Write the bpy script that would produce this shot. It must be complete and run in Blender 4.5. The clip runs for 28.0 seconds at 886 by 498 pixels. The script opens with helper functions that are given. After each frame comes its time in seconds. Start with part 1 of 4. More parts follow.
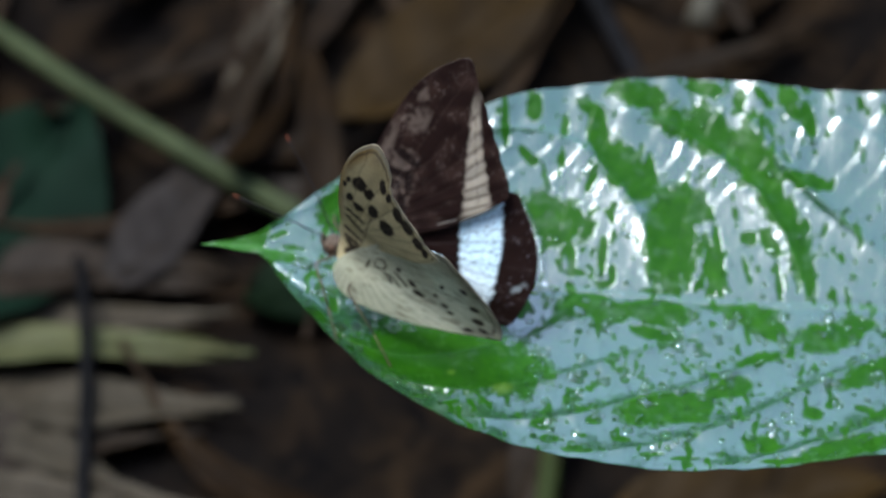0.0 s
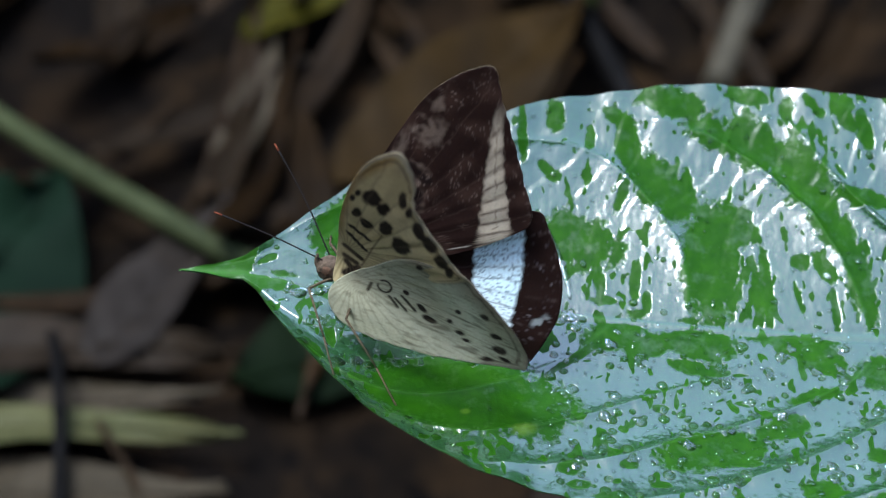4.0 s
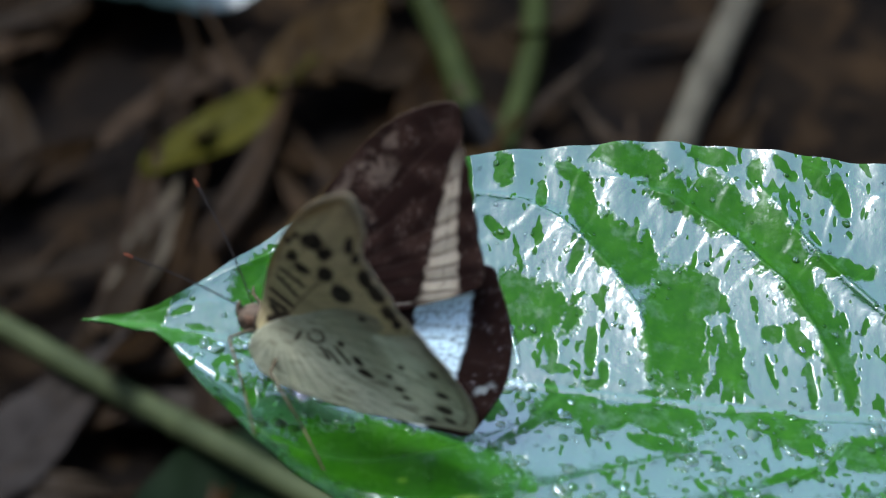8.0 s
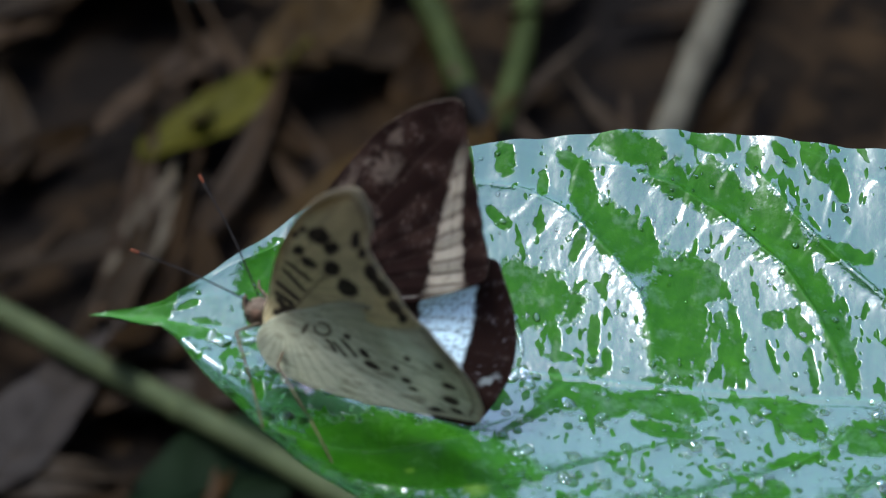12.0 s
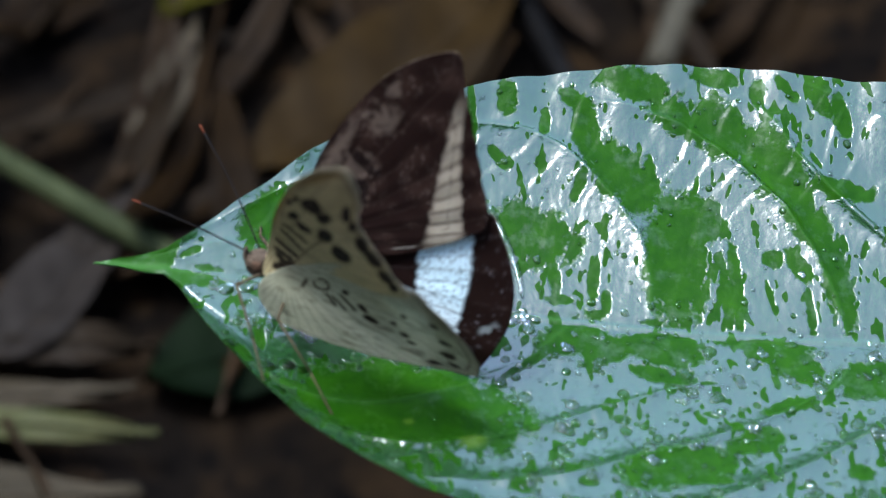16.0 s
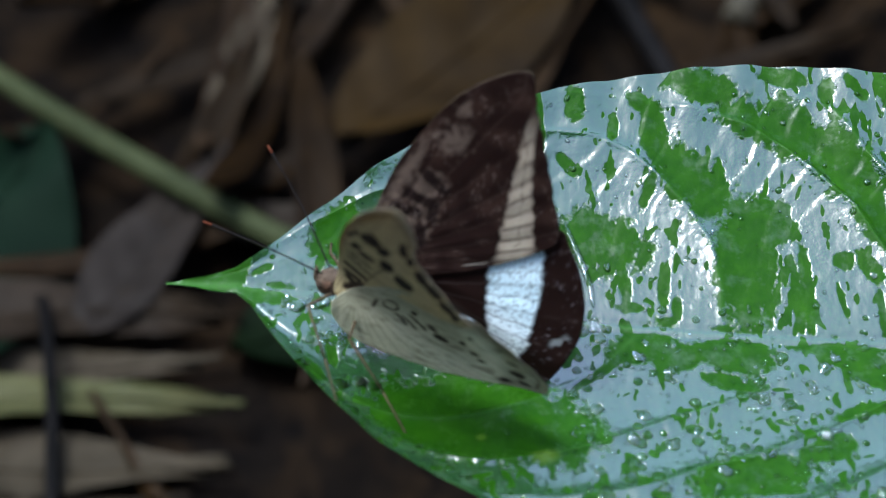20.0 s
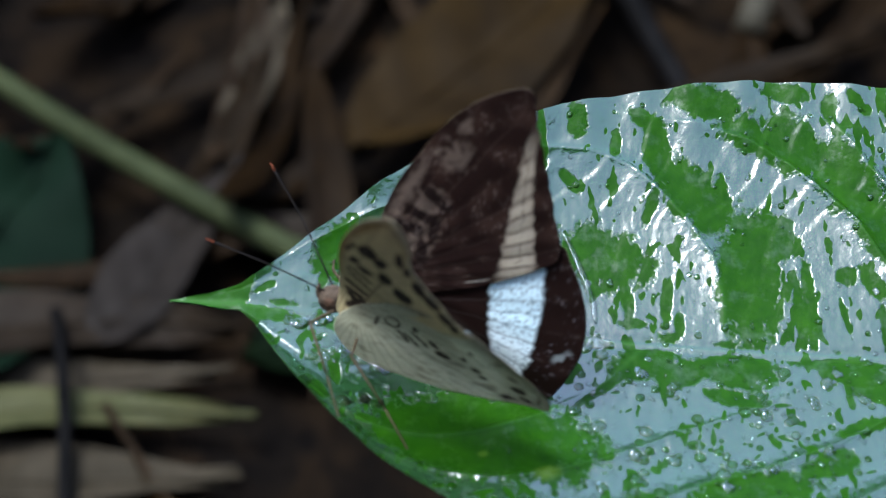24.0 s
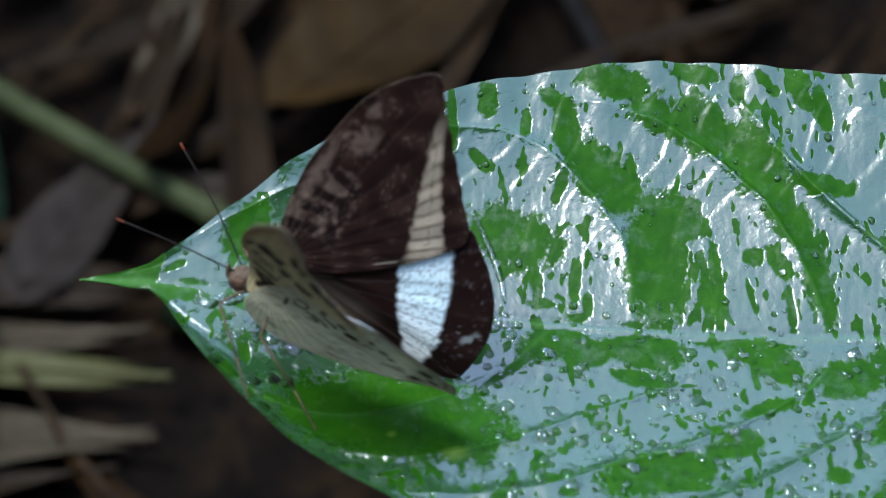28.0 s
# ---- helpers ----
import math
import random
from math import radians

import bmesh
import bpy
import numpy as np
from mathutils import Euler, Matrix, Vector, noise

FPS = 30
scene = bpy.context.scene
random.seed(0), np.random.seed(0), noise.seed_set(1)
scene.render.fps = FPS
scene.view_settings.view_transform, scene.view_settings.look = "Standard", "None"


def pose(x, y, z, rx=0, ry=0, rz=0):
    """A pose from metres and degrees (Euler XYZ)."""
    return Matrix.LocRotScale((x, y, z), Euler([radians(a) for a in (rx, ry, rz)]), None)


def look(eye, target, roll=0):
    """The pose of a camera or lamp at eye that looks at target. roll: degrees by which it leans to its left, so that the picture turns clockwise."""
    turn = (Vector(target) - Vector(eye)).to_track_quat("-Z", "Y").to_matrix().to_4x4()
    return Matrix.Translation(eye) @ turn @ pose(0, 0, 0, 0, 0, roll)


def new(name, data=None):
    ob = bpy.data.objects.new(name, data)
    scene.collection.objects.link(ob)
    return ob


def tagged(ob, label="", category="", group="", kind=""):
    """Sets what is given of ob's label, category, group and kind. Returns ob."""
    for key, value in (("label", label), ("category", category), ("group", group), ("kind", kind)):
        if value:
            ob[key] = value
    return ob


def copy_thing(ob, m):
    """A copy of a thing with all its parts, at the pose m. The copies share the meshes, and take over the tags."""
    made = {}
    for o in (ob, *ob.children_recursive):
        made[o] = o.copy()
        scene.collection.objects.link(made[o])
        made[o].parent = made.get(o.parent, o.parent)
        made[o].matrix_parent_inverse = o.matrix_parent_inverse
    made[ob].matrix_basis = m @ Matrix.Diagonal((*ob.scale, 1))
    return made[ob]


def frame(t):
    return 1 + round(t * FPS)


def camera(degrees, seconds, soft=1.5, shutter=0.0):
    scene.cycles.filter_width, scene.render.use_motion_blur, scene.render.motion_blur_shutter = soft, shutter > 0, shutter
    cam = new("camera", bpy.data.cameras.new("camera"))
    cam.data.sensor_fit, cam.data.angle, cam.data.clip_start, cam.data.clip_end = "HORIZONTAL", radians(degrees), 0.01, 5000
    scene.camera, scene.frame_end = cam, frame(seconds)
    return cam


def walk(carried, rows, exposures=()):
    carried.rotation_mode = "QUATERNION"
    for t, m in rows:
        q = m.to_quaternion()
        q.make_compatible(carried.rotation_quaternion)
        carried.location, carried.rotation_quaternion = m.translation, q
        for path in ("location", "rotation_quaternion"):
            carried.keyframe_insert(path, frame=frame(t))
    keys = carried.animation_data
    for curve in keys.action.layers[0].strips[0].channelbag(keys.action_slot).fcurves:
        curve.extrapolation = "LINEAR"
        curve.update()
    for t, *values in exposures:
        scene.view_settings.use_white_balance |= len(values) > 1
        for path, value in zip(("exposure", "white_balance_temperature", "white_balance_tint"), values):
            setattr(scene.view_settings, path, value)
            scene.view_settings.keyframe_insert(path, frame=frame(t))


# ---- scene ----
# One still subject on a wet leaf in a dim forest, seen from a hand-held telephoto camera.
cam = camera(20, 28.0, soft=1.2)
cam.data.dof.use_dof = True
cam.data.dof.focus_distance = 0.334
cam.data.dof.aperture_fstop = 21.0
PATH = [
    (0.0, pose(0.0011, -0.2583, 0.4975, 39.63, 1.71, 2.38)),
    (0.5, pose(0.0005, -0.2572, 0.4952, 40.06, 1.85, 2.02)),
    (1.0, pose(-0.0027, -0.2604, 0.4913, 40.24, 1.22, 1.60)),
    (1.5, pose(-0.0054, -0.2672, 0.4838, 41.06, 0.53, 1.67)),
    (2.0, pose(-0.0060, -0.2741, 0.4772, 42.73, 1.44, 0.73)),
    (2.5, pose(-0.0019, -0.2723, 0.4819, 42.60, 2.13, 1.45)),
    (3.0, pose(-0.0010, -0.2669, 0.4789, 42.61, 1.95, 1.68)),
    (3.5, pose(-0.0030, -0.2517, 0.4672, 42.30, 2.02, 1.93)),
    (5.5, pose(-0.0040, -0.2310, 0.4147, 45.87, 1.35, 1.82)),
    (6.0, pose(-0.0052, -0.2318, 0.4147, 46.04, 1.63, 1.60)),
    (6.5, pose(-0.0086, -0.2280, 0.4152, 46.42, 0.54, 1.48)),
    (7.0, pose(-0.0127, -0.2314, 0.4102, 46.84, -0.63, 2.10)),
    (7.5, pose(-0.0195, -0.2277, 0.4084, 46.84, -2.16, 1.23)),
    (8.0, pose(-0.0121, -0.2325, 0.4071, 48.52, -0.95, 0.85)),
    (8.5, pose(-0.0130, -0.2341, 0.4039, 49.34, -0.62, 0.07)),
    (9.0, pose(-0.0140, -0.2325, 0.4048, 48.12, -1.17, 0.87)),
    (9.5, pose(-0.0118, -0.2363, 0.4036, 48.74, -0.97, 0.90)),
    (10.0, pose(-0.0104, -0.2342, 0.4067, 49.02, 0.74, 0.43)),
    (10.5, pose(-0.0057, -0.2357, 0.4099, 49.58, 2.11, -0.04)),
    (11.0, pose(-0.0158, -0.2363, 0.4045, 47.27, -1.38, 1.11)),
    (11.5, pose(-0.0146, -0.2349, 0.4076, 48.14, -0.64, -0.01)),
    (13.5, pose(-0.0117, -0.2282, 0.4179, 45.96, 0.07, 1.31)),
    (14.0, pose(-0.0059, -0.2259, 0.4221, 45.57, 0.81, 1.63)),
    (14.5, pose(-0.0119, -0.2197, 0.4251, 44.35, -0.22, 0.78)),
    (15.0, pose(-0.0118, -0.2192, 0.4257, 44.03, -0.06, 0.63)),
    (15.5, pose(-0.0085, -0.2162, 0.4296, 42.84, 0.04, 0.63)),
    (16.0, pose(-0.0085, -0.2182, 0.4288, 42.41, 0.14, 0.93)),
    (16.5, pose(-0.0047, -0.2141, 0.4351, 42.42, 1.82, 0.61)),
    (17.0, pose(-0.0061, -0.2137, 0.4350, 41.75, 2.20, 1.03)),
    (17.5, pose(-0.0032, -0.2122, 0.4362, 40.91, 1.59, 1.42)),
    (18.0, pose(-0.0029, -0.2143, 0.4348, 41.89, 2.09, 0.53)),
    (18.5, pose(-0.0039, -0.2113, 0.4369, 40.95, 1.71, 0.66)),
    (19.0, pose(-0.0042, -0.2102, 0.4380, 40.37, 1.45, 1.14)),
    (19.5, pose(-0.0041, -0.2099, 0.4379, 40.58, 2.25, 1.28)),
    (20.0, pose(-0.0054, -0.2085, 0.4389, 40.18, 2.58, 1.40)),
    (20.5, pose(-0.0065, -0.2066, 0.4397, 39.68, 2.49, 1.98)),
    (21.0, pose(-0.0044, -0.2081, 0.4390, 40.11, 2.61, 1.89)),
    (21.5, pose(0.0001, -0.2095, 0.4387, 40.28, 2.97, 1.62)),
    (23.5, pose(-0.0034, -0.2083, 0.4396, 40.15, 2.96, 1.88)),
    (24.0, pose(-0.0026, -0.2077, 0.4405, 40.27, 3.07, 1.68)),
    (24.5, pose(0.0025, -0.2084, 0.4411, 40.35, 3.52, 1.86)),
    (25.0, pose(-0.0003, -0.2043, 0.4441, 39.37, 2.39, 1.20)),
    (25.5, pose(-0.0003, -0.2042, 0.4442, 39.13, 2.25, 1.62)),
    (26.0, pose(-0.0002, -0.2042, 0.4444, 39.06, 2.54, 1.63)),
    (26.5, pose(-0.0002, -0.2040, 0.4442, 38.97, 2.45, 1.83)),
    (27.0, pose(-0.0001, -0.2044, 0.4446, 39.07, 2.23, 1.36)),
    (27.5, pose(-0.0001, -0.2046, 0.4449, 38.96, 1.73, 0.92)),
    (28.0, pose(-0.0006, -0.2045, 0.4449, 38.83, 1.56, 0.81)),
]
# the camera's own exposure drifts a little
walk(cam, PATH, ((0, 2.78), (3.5, 2.80), (5.5, 2.92), (11.5, 2.96), (14, 2.84), (17, 2.76), (20, 2.72), (24, 2.67), (28, 2.67)))

# ---- light: an overcast gap in the canopy ----
LIGHT_FROM = Vector((-0.22, 0.06, 0.97)).normalized()
world = bpy.data.worlds.new("world")
scene.world = world
world.use_nodes = True
sky = world.node_tree.nodes.new("ShaderNodeTexSky")
sky.sky_type = "NISHITA"
sky.sun_disc = False
sky.sun_elevation = math.asin(LIGHT_FROM.z)
sky.sun_rotation = math.atan2(LIGHT_FROM.x, LIGHT_FROM.y)
backg = world.node_tree.nodes["Background"]
backg.inputs["Strength"].default_value = 0.125
haze = world.node_tree.nodes.new("ShaderNodeHueSaturation")
haze.inputs["Saturation"].default_value = 0.95
world.node_tree.links.new(sky.outputs["Color"], haze.inputs["Color"])
world.node_tree.links.new(haze.outputs["Color"], backg.inputs["Color"])
sun_data = bpy.data.lights.new("sun", "SUN")
sun_data.energy = 1.25
sun_data.angle = radians(22)
sun_data.color = (0.81, 0.91, 1.0)
sun = new("sun", sun_data)
sun.matrix_world = look(LIGHT_FROM * 3, (0, 0, 0.19))

# ---- materials ----


class Nodes:
    """A short way to write node trees."""

    def __init__(self, name):
        self.mat = bpy.data.materials.new(name)
        self.mat.use_nodes = True
        self.tree = self.mat.node_tree
        self.bsdf = self.tree.nodes["Principled BSDF"]

    def add(self, kind, **inputs):
        node = self.tree.nodes.new("ShaderNode" + kind)
        for key, value in inputs.items():
            self.put(node, key.replace("_", " "), value)
        return node

    def put(self, node, key, value):
        if key.isdigit():
            key = int(key)
        if isinstance(value, bpy.types.NodeSocket):
            self.tree.links.new(value, node.inputs[key])
        else:
            node.inputs[key].default_value = value

    def main(self, **inputs):
        for key, value in inputs.items():
            self.put(self.bsdf, key.replace("_", " "), value)
        return self.mat

    def coords(self, which="Object"):
        return self.add("TexCoord").outputs[which]

    def noise(self, scale, detail=3.0, rough=0.55, vector=None, distort=0.0):
        node = self.add("TexNoise", Scale=scale, Detail=detail, Roughness=rough, Distortion=distort, Vector=vector or self.coords())
        return node.outputs["Fac"]

    def ramp(self, fac, *stops):
        node = self.add("ValToRGB", Fac=fac)
        elements = node.color_ramp.elements
        while len(elements) < len(stops):
            elements.new(0.5)
        for element, (place, colour) in zip(elements, stops):
            element.position = place
            element.color = (*colour, 1) if len(colour) == 3 else colour
        return node.outputs["Color"]

    def grey(self, fac, low, high, a=0.0, b=1.0):
        node = self.add("MapRange", Value=fac)
        for key, value in (("From Min", low), ("From Max", high), ("To Min", a), ("To Max", b)):
            node.inputs[key].default_value = value
        return node.outputs["Result"]

    def math(self, op, a, b=0.0):
        node = self.add("Math")
        node.operation = op
        self.put(node, "0", a)
        self.put(node, "1", b)
        return node.outputs[0]

    def mix(self, fac, a, b, blend="MIX"):
        node = self.add("Mix")
        node.data_type = "RGBA"
        node.blend_type = blend
        for index, value in ((0, fac), (6, a), (7, b)):
            if isinstance(value, bpy.types.NodeSocket):
                self.tree.links.new(value, node.inputs[index])
            else:
                node.inputs[index].default_value = (*value, 1) if isinstance(value, tuple) and len(value) == 3 else value
        return node.outputs[2]

    def bump(self, height, strength, distance):
        return self.add("Bump", Height=height, Strength=strength, Distance=distance).outputs["Normal"]

    def attribute(self, name, output="Fac"):
        node = self.add("Attribute")
        node.attribute_name = name
        return node.outputs[output]


def plant_material(name, low, high, scale, rough=0.55, bump=0.0006, spec=0.03, vary=0.0):
    """Mottled plant matter: two scales of colour and fibre relief."""
    n = Nodes(name)
    grain = n.noise(scale, 5.0, 0.6)
    stain = n.noise(scale * 0.22, 3.0, 0.5)
    colour = n.mix(n.grey(grain, 0.3, 0.7), low, high)
    colour = n.mix(n.grey(stain, 0.42, 0.68, 0.0, 0.6), colour, tuple(c * 0.45 for c in low))
    if vary:
        info = n.add("ObjectInfo").outputs["Random"]
        hsv = n.add("HueSaturation", Color=colour, Value=n.grey(info, 0, 1, 1 - vary, 1 + vary), Saturation=n.grey(info, 0, 1, 1.15, 0.75))
        colour = hsv.outputs["Color"]
    n.main(Base_Color=colour, Roughness=rough, Normal=n.bump(grain, 0.6, bump))
    n.bsdf.inputs["Specular IOR Level"].default_value = spec
    return n.mat


def leaf_material():
    """A glossy living leaf: wet bluish sheen where the film of water lies, plain green where it has drawn back and
    where the wing's shade is put in.
    """
    n = Nodes("wet_leaf_blade")
    co = n.coords()
    drawn = n.add("Mapping", Vector=co)
    drawn.inputs["Scale"].default_value = (1.0, 0.28, 1.0)
    streak = n.add("TexNoise", Scale=520.0, Detail=2.5, Roughness=0.55, Vector=drawn.outputs[0]).outputs["Fac"]
    warp = n.add("TexNoise", Scale=260.0, Detail=3.0, Roughness=0.6, Vector=co).outputs["Fac"]
    warp = n.math("ADD", n.math("MULTIPLY", warp, 0.6), n.math("MULTIPLY", streak, 0.4))
    warp2 = n.add("TexNoise", Scale=1100.0, Detail=2.0, Roughness=0.5, Vector=co).outputs["Fac"]
    field = n.attribute("dry")
    edge = n.math("ADD", field, n.math("ADD", n.math("MULTIPLY", n.math("SUBTRACT", warp, 0.5), 0.75), n.math("MULTIPLY", n.math("SUBTRACT", warp2, 0.5), 0.5)))
    # small flecks where the film has broken up
    drawn_fine = n.add("Mapping", Vector=co)
    drawn_fine.inputs["Scale"].default_value = (1.0, 0.45, 1.0)
    drawn_fine.inputs["Rotation"].default_value = (0, 0, 0.35)
    fleck = n.add("TexNoise", Scale=640.0, Detail=1.5, Roughness=0.5, Vector=drawn_fine.outputs[0]).outputs["Fac"]
    thin = n.add("TexNoise", Scale=75.0, Detail=1.0, Roughness=0.5, Vector=co).outputs["Fac"]
    fleck = n.grey(n.math("ADD", fleck, n.math("MULTIPLY", n.math("SUBTRACT", thin, 0.5), 0.45)), 0.62, 0.67)
    edge = n.math("MAXIMUM", edge, fleck)
    dry = n.math("MAXIMUM", n.grey(edge, 0.42, 0.56), n.grey(n.attribute("bead"), 0.35, 0.65))
    fine = n.noise(420.0, 4.0, 0.6, co)
    tone = n.noise(60.0, 3.0, 0.5, co)
    green = n.mix(n.grey(fine, 0.3, 0.7), (0.0058, 0.036, 0.0011), (0.013, 0.058, 0.0017))
    green = n.mix(n.grey(tone, 0.35, 0.7, 0.0, 0.5), green, (0.005, 0.030, 0.0016))
    green = n.mix(n.attribute("vein"), green, (0.022, 0.075, 0.012))
    green = n.mix(n.attribute("pale"), green, (0.10, 0.17, 0.018))
    film = n.mix(0.5, green, (0.0085, 0.031, 0.0170))
    n.main(Base_Color=n.mix(dry, film, green))
    n.put(n.bsdf, "Roughness", n.mix(dry, n.mix(n.grey(tone, 0.3, 0.7), (0.12,) * 3, (0.24,) * 3), (0.38,) * 3))
    damp = n.noise(330.0, 4.0, 0.65, co)
    damp = n.math("MULTIPLY", n.grey(damp, 0.52, 0.76), 0.22)
    n.put(n.bsdf, "Specular IOR Level", n.math("ADD", n.grey(dry, 0, 1, 0.9, 0.04), n.math("MULTIPLY", damp, n.grey(dry, 0, 1, 0.15, 1.0))))
    n.put(n.bsdf, "IOR", 1.68)
    swell = n.noise(170.0, 3.0, 0.55, co)
    ripple = n.noise(620.0, 3.0, 0.6, co)
    pimple = n.grey(n.noise(900.0, 2.0, 0.5, co), 0.56, 0.78)
    ripple = n.math("ADD", ripple, n.math("MULTIPLY", pimple, n.grey(dry, 0, 1, 0.35, 0.05)))
    height = n.math("ADD", n.math("MULTIPLY", dry, -0.22), n.math("ADD", n.math("MULTIPLY", fine, 0.2), n.math("ADD", n.math("MULTIPLY", swell, 1.0), n.math("MULTIPLY", ripple, 0.35))))
    n.put(n.bsdf, "Normal", n.bump(height, 0.5, 0.0005))
    return n.mat


def water_material(name, ior):
    n = Nodes(name)
    clear = n.add("BsdfTransparent", Color=(0.93, 0.97, 0.94, 1))
    gloss = n.add("BsdfGlossy", Color=(1, 1, 1, 1), Roughness=0.03)
    both = n.add("MixShader", Fac=n.add("Fresnel", IOR=ior).outputs[0])
    n.tree.links.new(clear.outputs[0], both.inputs[1])
    n.tree.links.new(gloss.outputs[0], both.inputs[2])
    n.tree.links.new(both.outputs[0], n.tree.nodes["Material Output"].inputs["Surface"])
    n.tree.nodes.remove(n.bsdf)
    return n.mat


def wing_material():
    """Scaled wing: pattern colours from the wing's own attribute, with scale grain and a faint sheen."""
    n = Nodes("scaled_wing")
    co = n.coords()
    grain = n.noise(2600.0, 2.0, 0.5, co)
    blotch = n.noise(240.0, 3.0, 0.55, co)
    colour = n.attribute("pattern", "Color")
    colour = n.mix(n.grey(grain, 0.25, 0.75, 0.0, 0.30), colour, n.mix(1.0, colour, (0.45, 0.42, 0.42), "MULTIPLY"))
    colour = n.mix(n.grey(blotch, 0.35, 0.7, 0.0, 0.25), colour, n.mix(1.0, colour, (0.62, 0.58, 0.55), "MULTIPLY"))
    n.main(Base_Color=colour, Roughness=0.62, Normal=n.bump(grain, 0.4, 0.00008))
    n.bsdf.inputs["Specular IOR Level"].default_value = 0.06
    # thin scales let some daylight through
    through_light = n.add("BsdfTranslucent", Color=colour)
    both = n.add("MixShader", Fac=0.34)
    n.tree.links.new(n.bsdf.outputs[0], both.inputs[1])
    n.tree.links.new(through_light.outputs[0], both.inputs[2])
    n.tree.links.new(both.outputs[0], n.tree.nodes["Material Output"].inputs["Surface"])
    return n.mat


def fur_material(name, low, high):
    n = Nodes(name)
    hair = n.noise(1800.0, 4.0, 0.65)
    n.main(Base_Color=n.mix(n.grey(hair, 0.3, 0.7), low, high), Roughness=0.8, Normal=n.bump(hair, 0.8, 0.0002))
    n.bsdf.inputs["Specular IOR Level"].default_value = 0.08
    return n.mat


def soil_material():
    n = Nodes("forest_soil")
    big, small = n.noise(9.0, 4.0), n.noise(90.0, 5.0, 0.65)
    crumbs = n.noise(48.0, 2.0, 0.5, distort=0.8)
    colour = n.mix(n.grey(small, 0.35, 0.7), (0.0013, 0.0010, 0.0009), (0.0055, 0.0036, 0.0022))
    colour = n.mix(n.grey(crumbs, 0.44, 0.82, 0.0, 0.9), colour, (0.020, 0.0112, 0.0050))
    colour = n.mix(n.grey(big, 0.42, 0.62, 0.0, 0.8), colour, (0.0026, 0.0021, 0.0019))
    n.main(Base_Color=colour, Roughness=0.95, Normal=n.bump(small, 0.8, 0.004))
    n.bsdf.inputs["Specular IOR Level"].default_value = 0.02
    return n.mat


LEAF = leaf_material()
LEAF_UNDER = plant_material("leaf_underside", (0.06, 0.14, 0.04), (0.09, 0.20, 0.06), 300.0)
PETIOLE = plant_material("green_stalk", (0.0098, 0.0132, 0.0036), (0.0176, 0.0220, 0.0064), 120.0)
STEM = plant_material("pale_green_stem", (0.020, 0.0245, 0.0102), (0.033, 0.039, 0.017), 120.0)
WATER = water_material("water", 1.48)
RUFFLED = water_material("ruffled_water", 1.8)
WING = wing_material()
FUR_BROWN = fur_material("brown_fur", (0.032, 0.022, 0.015), (0.085, 0.060, 0.041))
FUR_PALE = fur_material("pale_fur", (0.0750, 0.0620, 0.0380), (0.1700, 0.1500, 0.0950))
LEG = fur_material("leg_cuticle", (0.03, 0.021, 0.012), (0.075, 0.055, 0.034))
ANTENNA = fur_material("antenna_shaft", (0.004, 0.0032, 0.003), (0.009, 0.007, 0.006))
CLUB = fur_material("antenna_club", (0.05, 0.013, 0.007), (0.11, 0.028, 0.012))
EYE = fur_material("eye", (0.03, 0.018, 0.012), (0.09, 0.05, 0.03))
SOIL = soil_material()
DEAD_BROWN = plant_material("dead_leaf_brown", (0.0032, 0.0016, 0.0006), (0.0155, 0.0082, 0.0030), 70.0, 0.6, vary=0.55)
DEAD_PALE = plant_material("dead_leaf_pale", (0.0165, 0.0130, 0.0080), (0.038, 0.030, 0.0195), 70.0, 0.6)
DEAD_TAN = plant_material("dead_leaf_tan", (0.018, 0.0140, 0.0090), (0.042, 0.033, 0.022), 70.0, 0.6)
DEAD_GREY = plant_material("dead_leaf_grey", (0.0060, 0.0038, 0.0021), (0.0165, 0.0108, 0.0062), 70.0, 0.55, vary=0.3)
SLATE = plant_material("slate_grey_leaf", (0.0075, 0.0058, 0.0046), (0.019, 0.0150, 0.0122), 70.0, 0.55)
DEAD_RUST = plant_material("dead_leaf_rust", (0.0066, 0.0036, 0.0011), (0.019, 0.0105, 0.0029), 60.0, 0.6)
YELLOW = plant_material("yellowing_leaf", (0.016, 0.0142, 0.0014), (0.030, 0.0262, 0.0032), 60.0, 0.5)
STRAW = plant_material("straw_green_blade", (0.026, 0.0275, 0.011), (0.056, 0.054, 0.024), 60.0, 0.5)
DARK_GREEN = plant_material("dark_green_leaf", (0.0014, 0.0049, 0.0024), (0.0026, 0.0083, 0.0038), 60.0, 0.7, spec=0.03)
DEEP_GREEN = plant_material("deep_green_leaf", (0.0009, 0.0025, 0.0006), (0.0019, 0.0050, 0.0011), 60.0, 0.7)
GLOSSY = plant_material("glossy_dark_leaf", (0.003, 0.008, 0.0065), (0.009, 0.017, 0.0145), 60.0, 0.38, spec=0.3)
TWIG_DARK = plant_material("dark_twig", (0.0020, 0.0018, 0.0017), (0.0056, 0.0049, 0.0047), 90.0, 0.6)
TWIG_PALE = plant_material("pale_twig", (0.0252, 0.0217, 0.0154), (0.0462, 0.0406, 0.0287), 90.0, 0.6)
SCREEN_LEAF = plant_material("screen_leaves", (0.008, 0.020, 0.006), (0.02, 0.05, 0.012), 3.0, 0.7)


# ---- mesh helpers ----


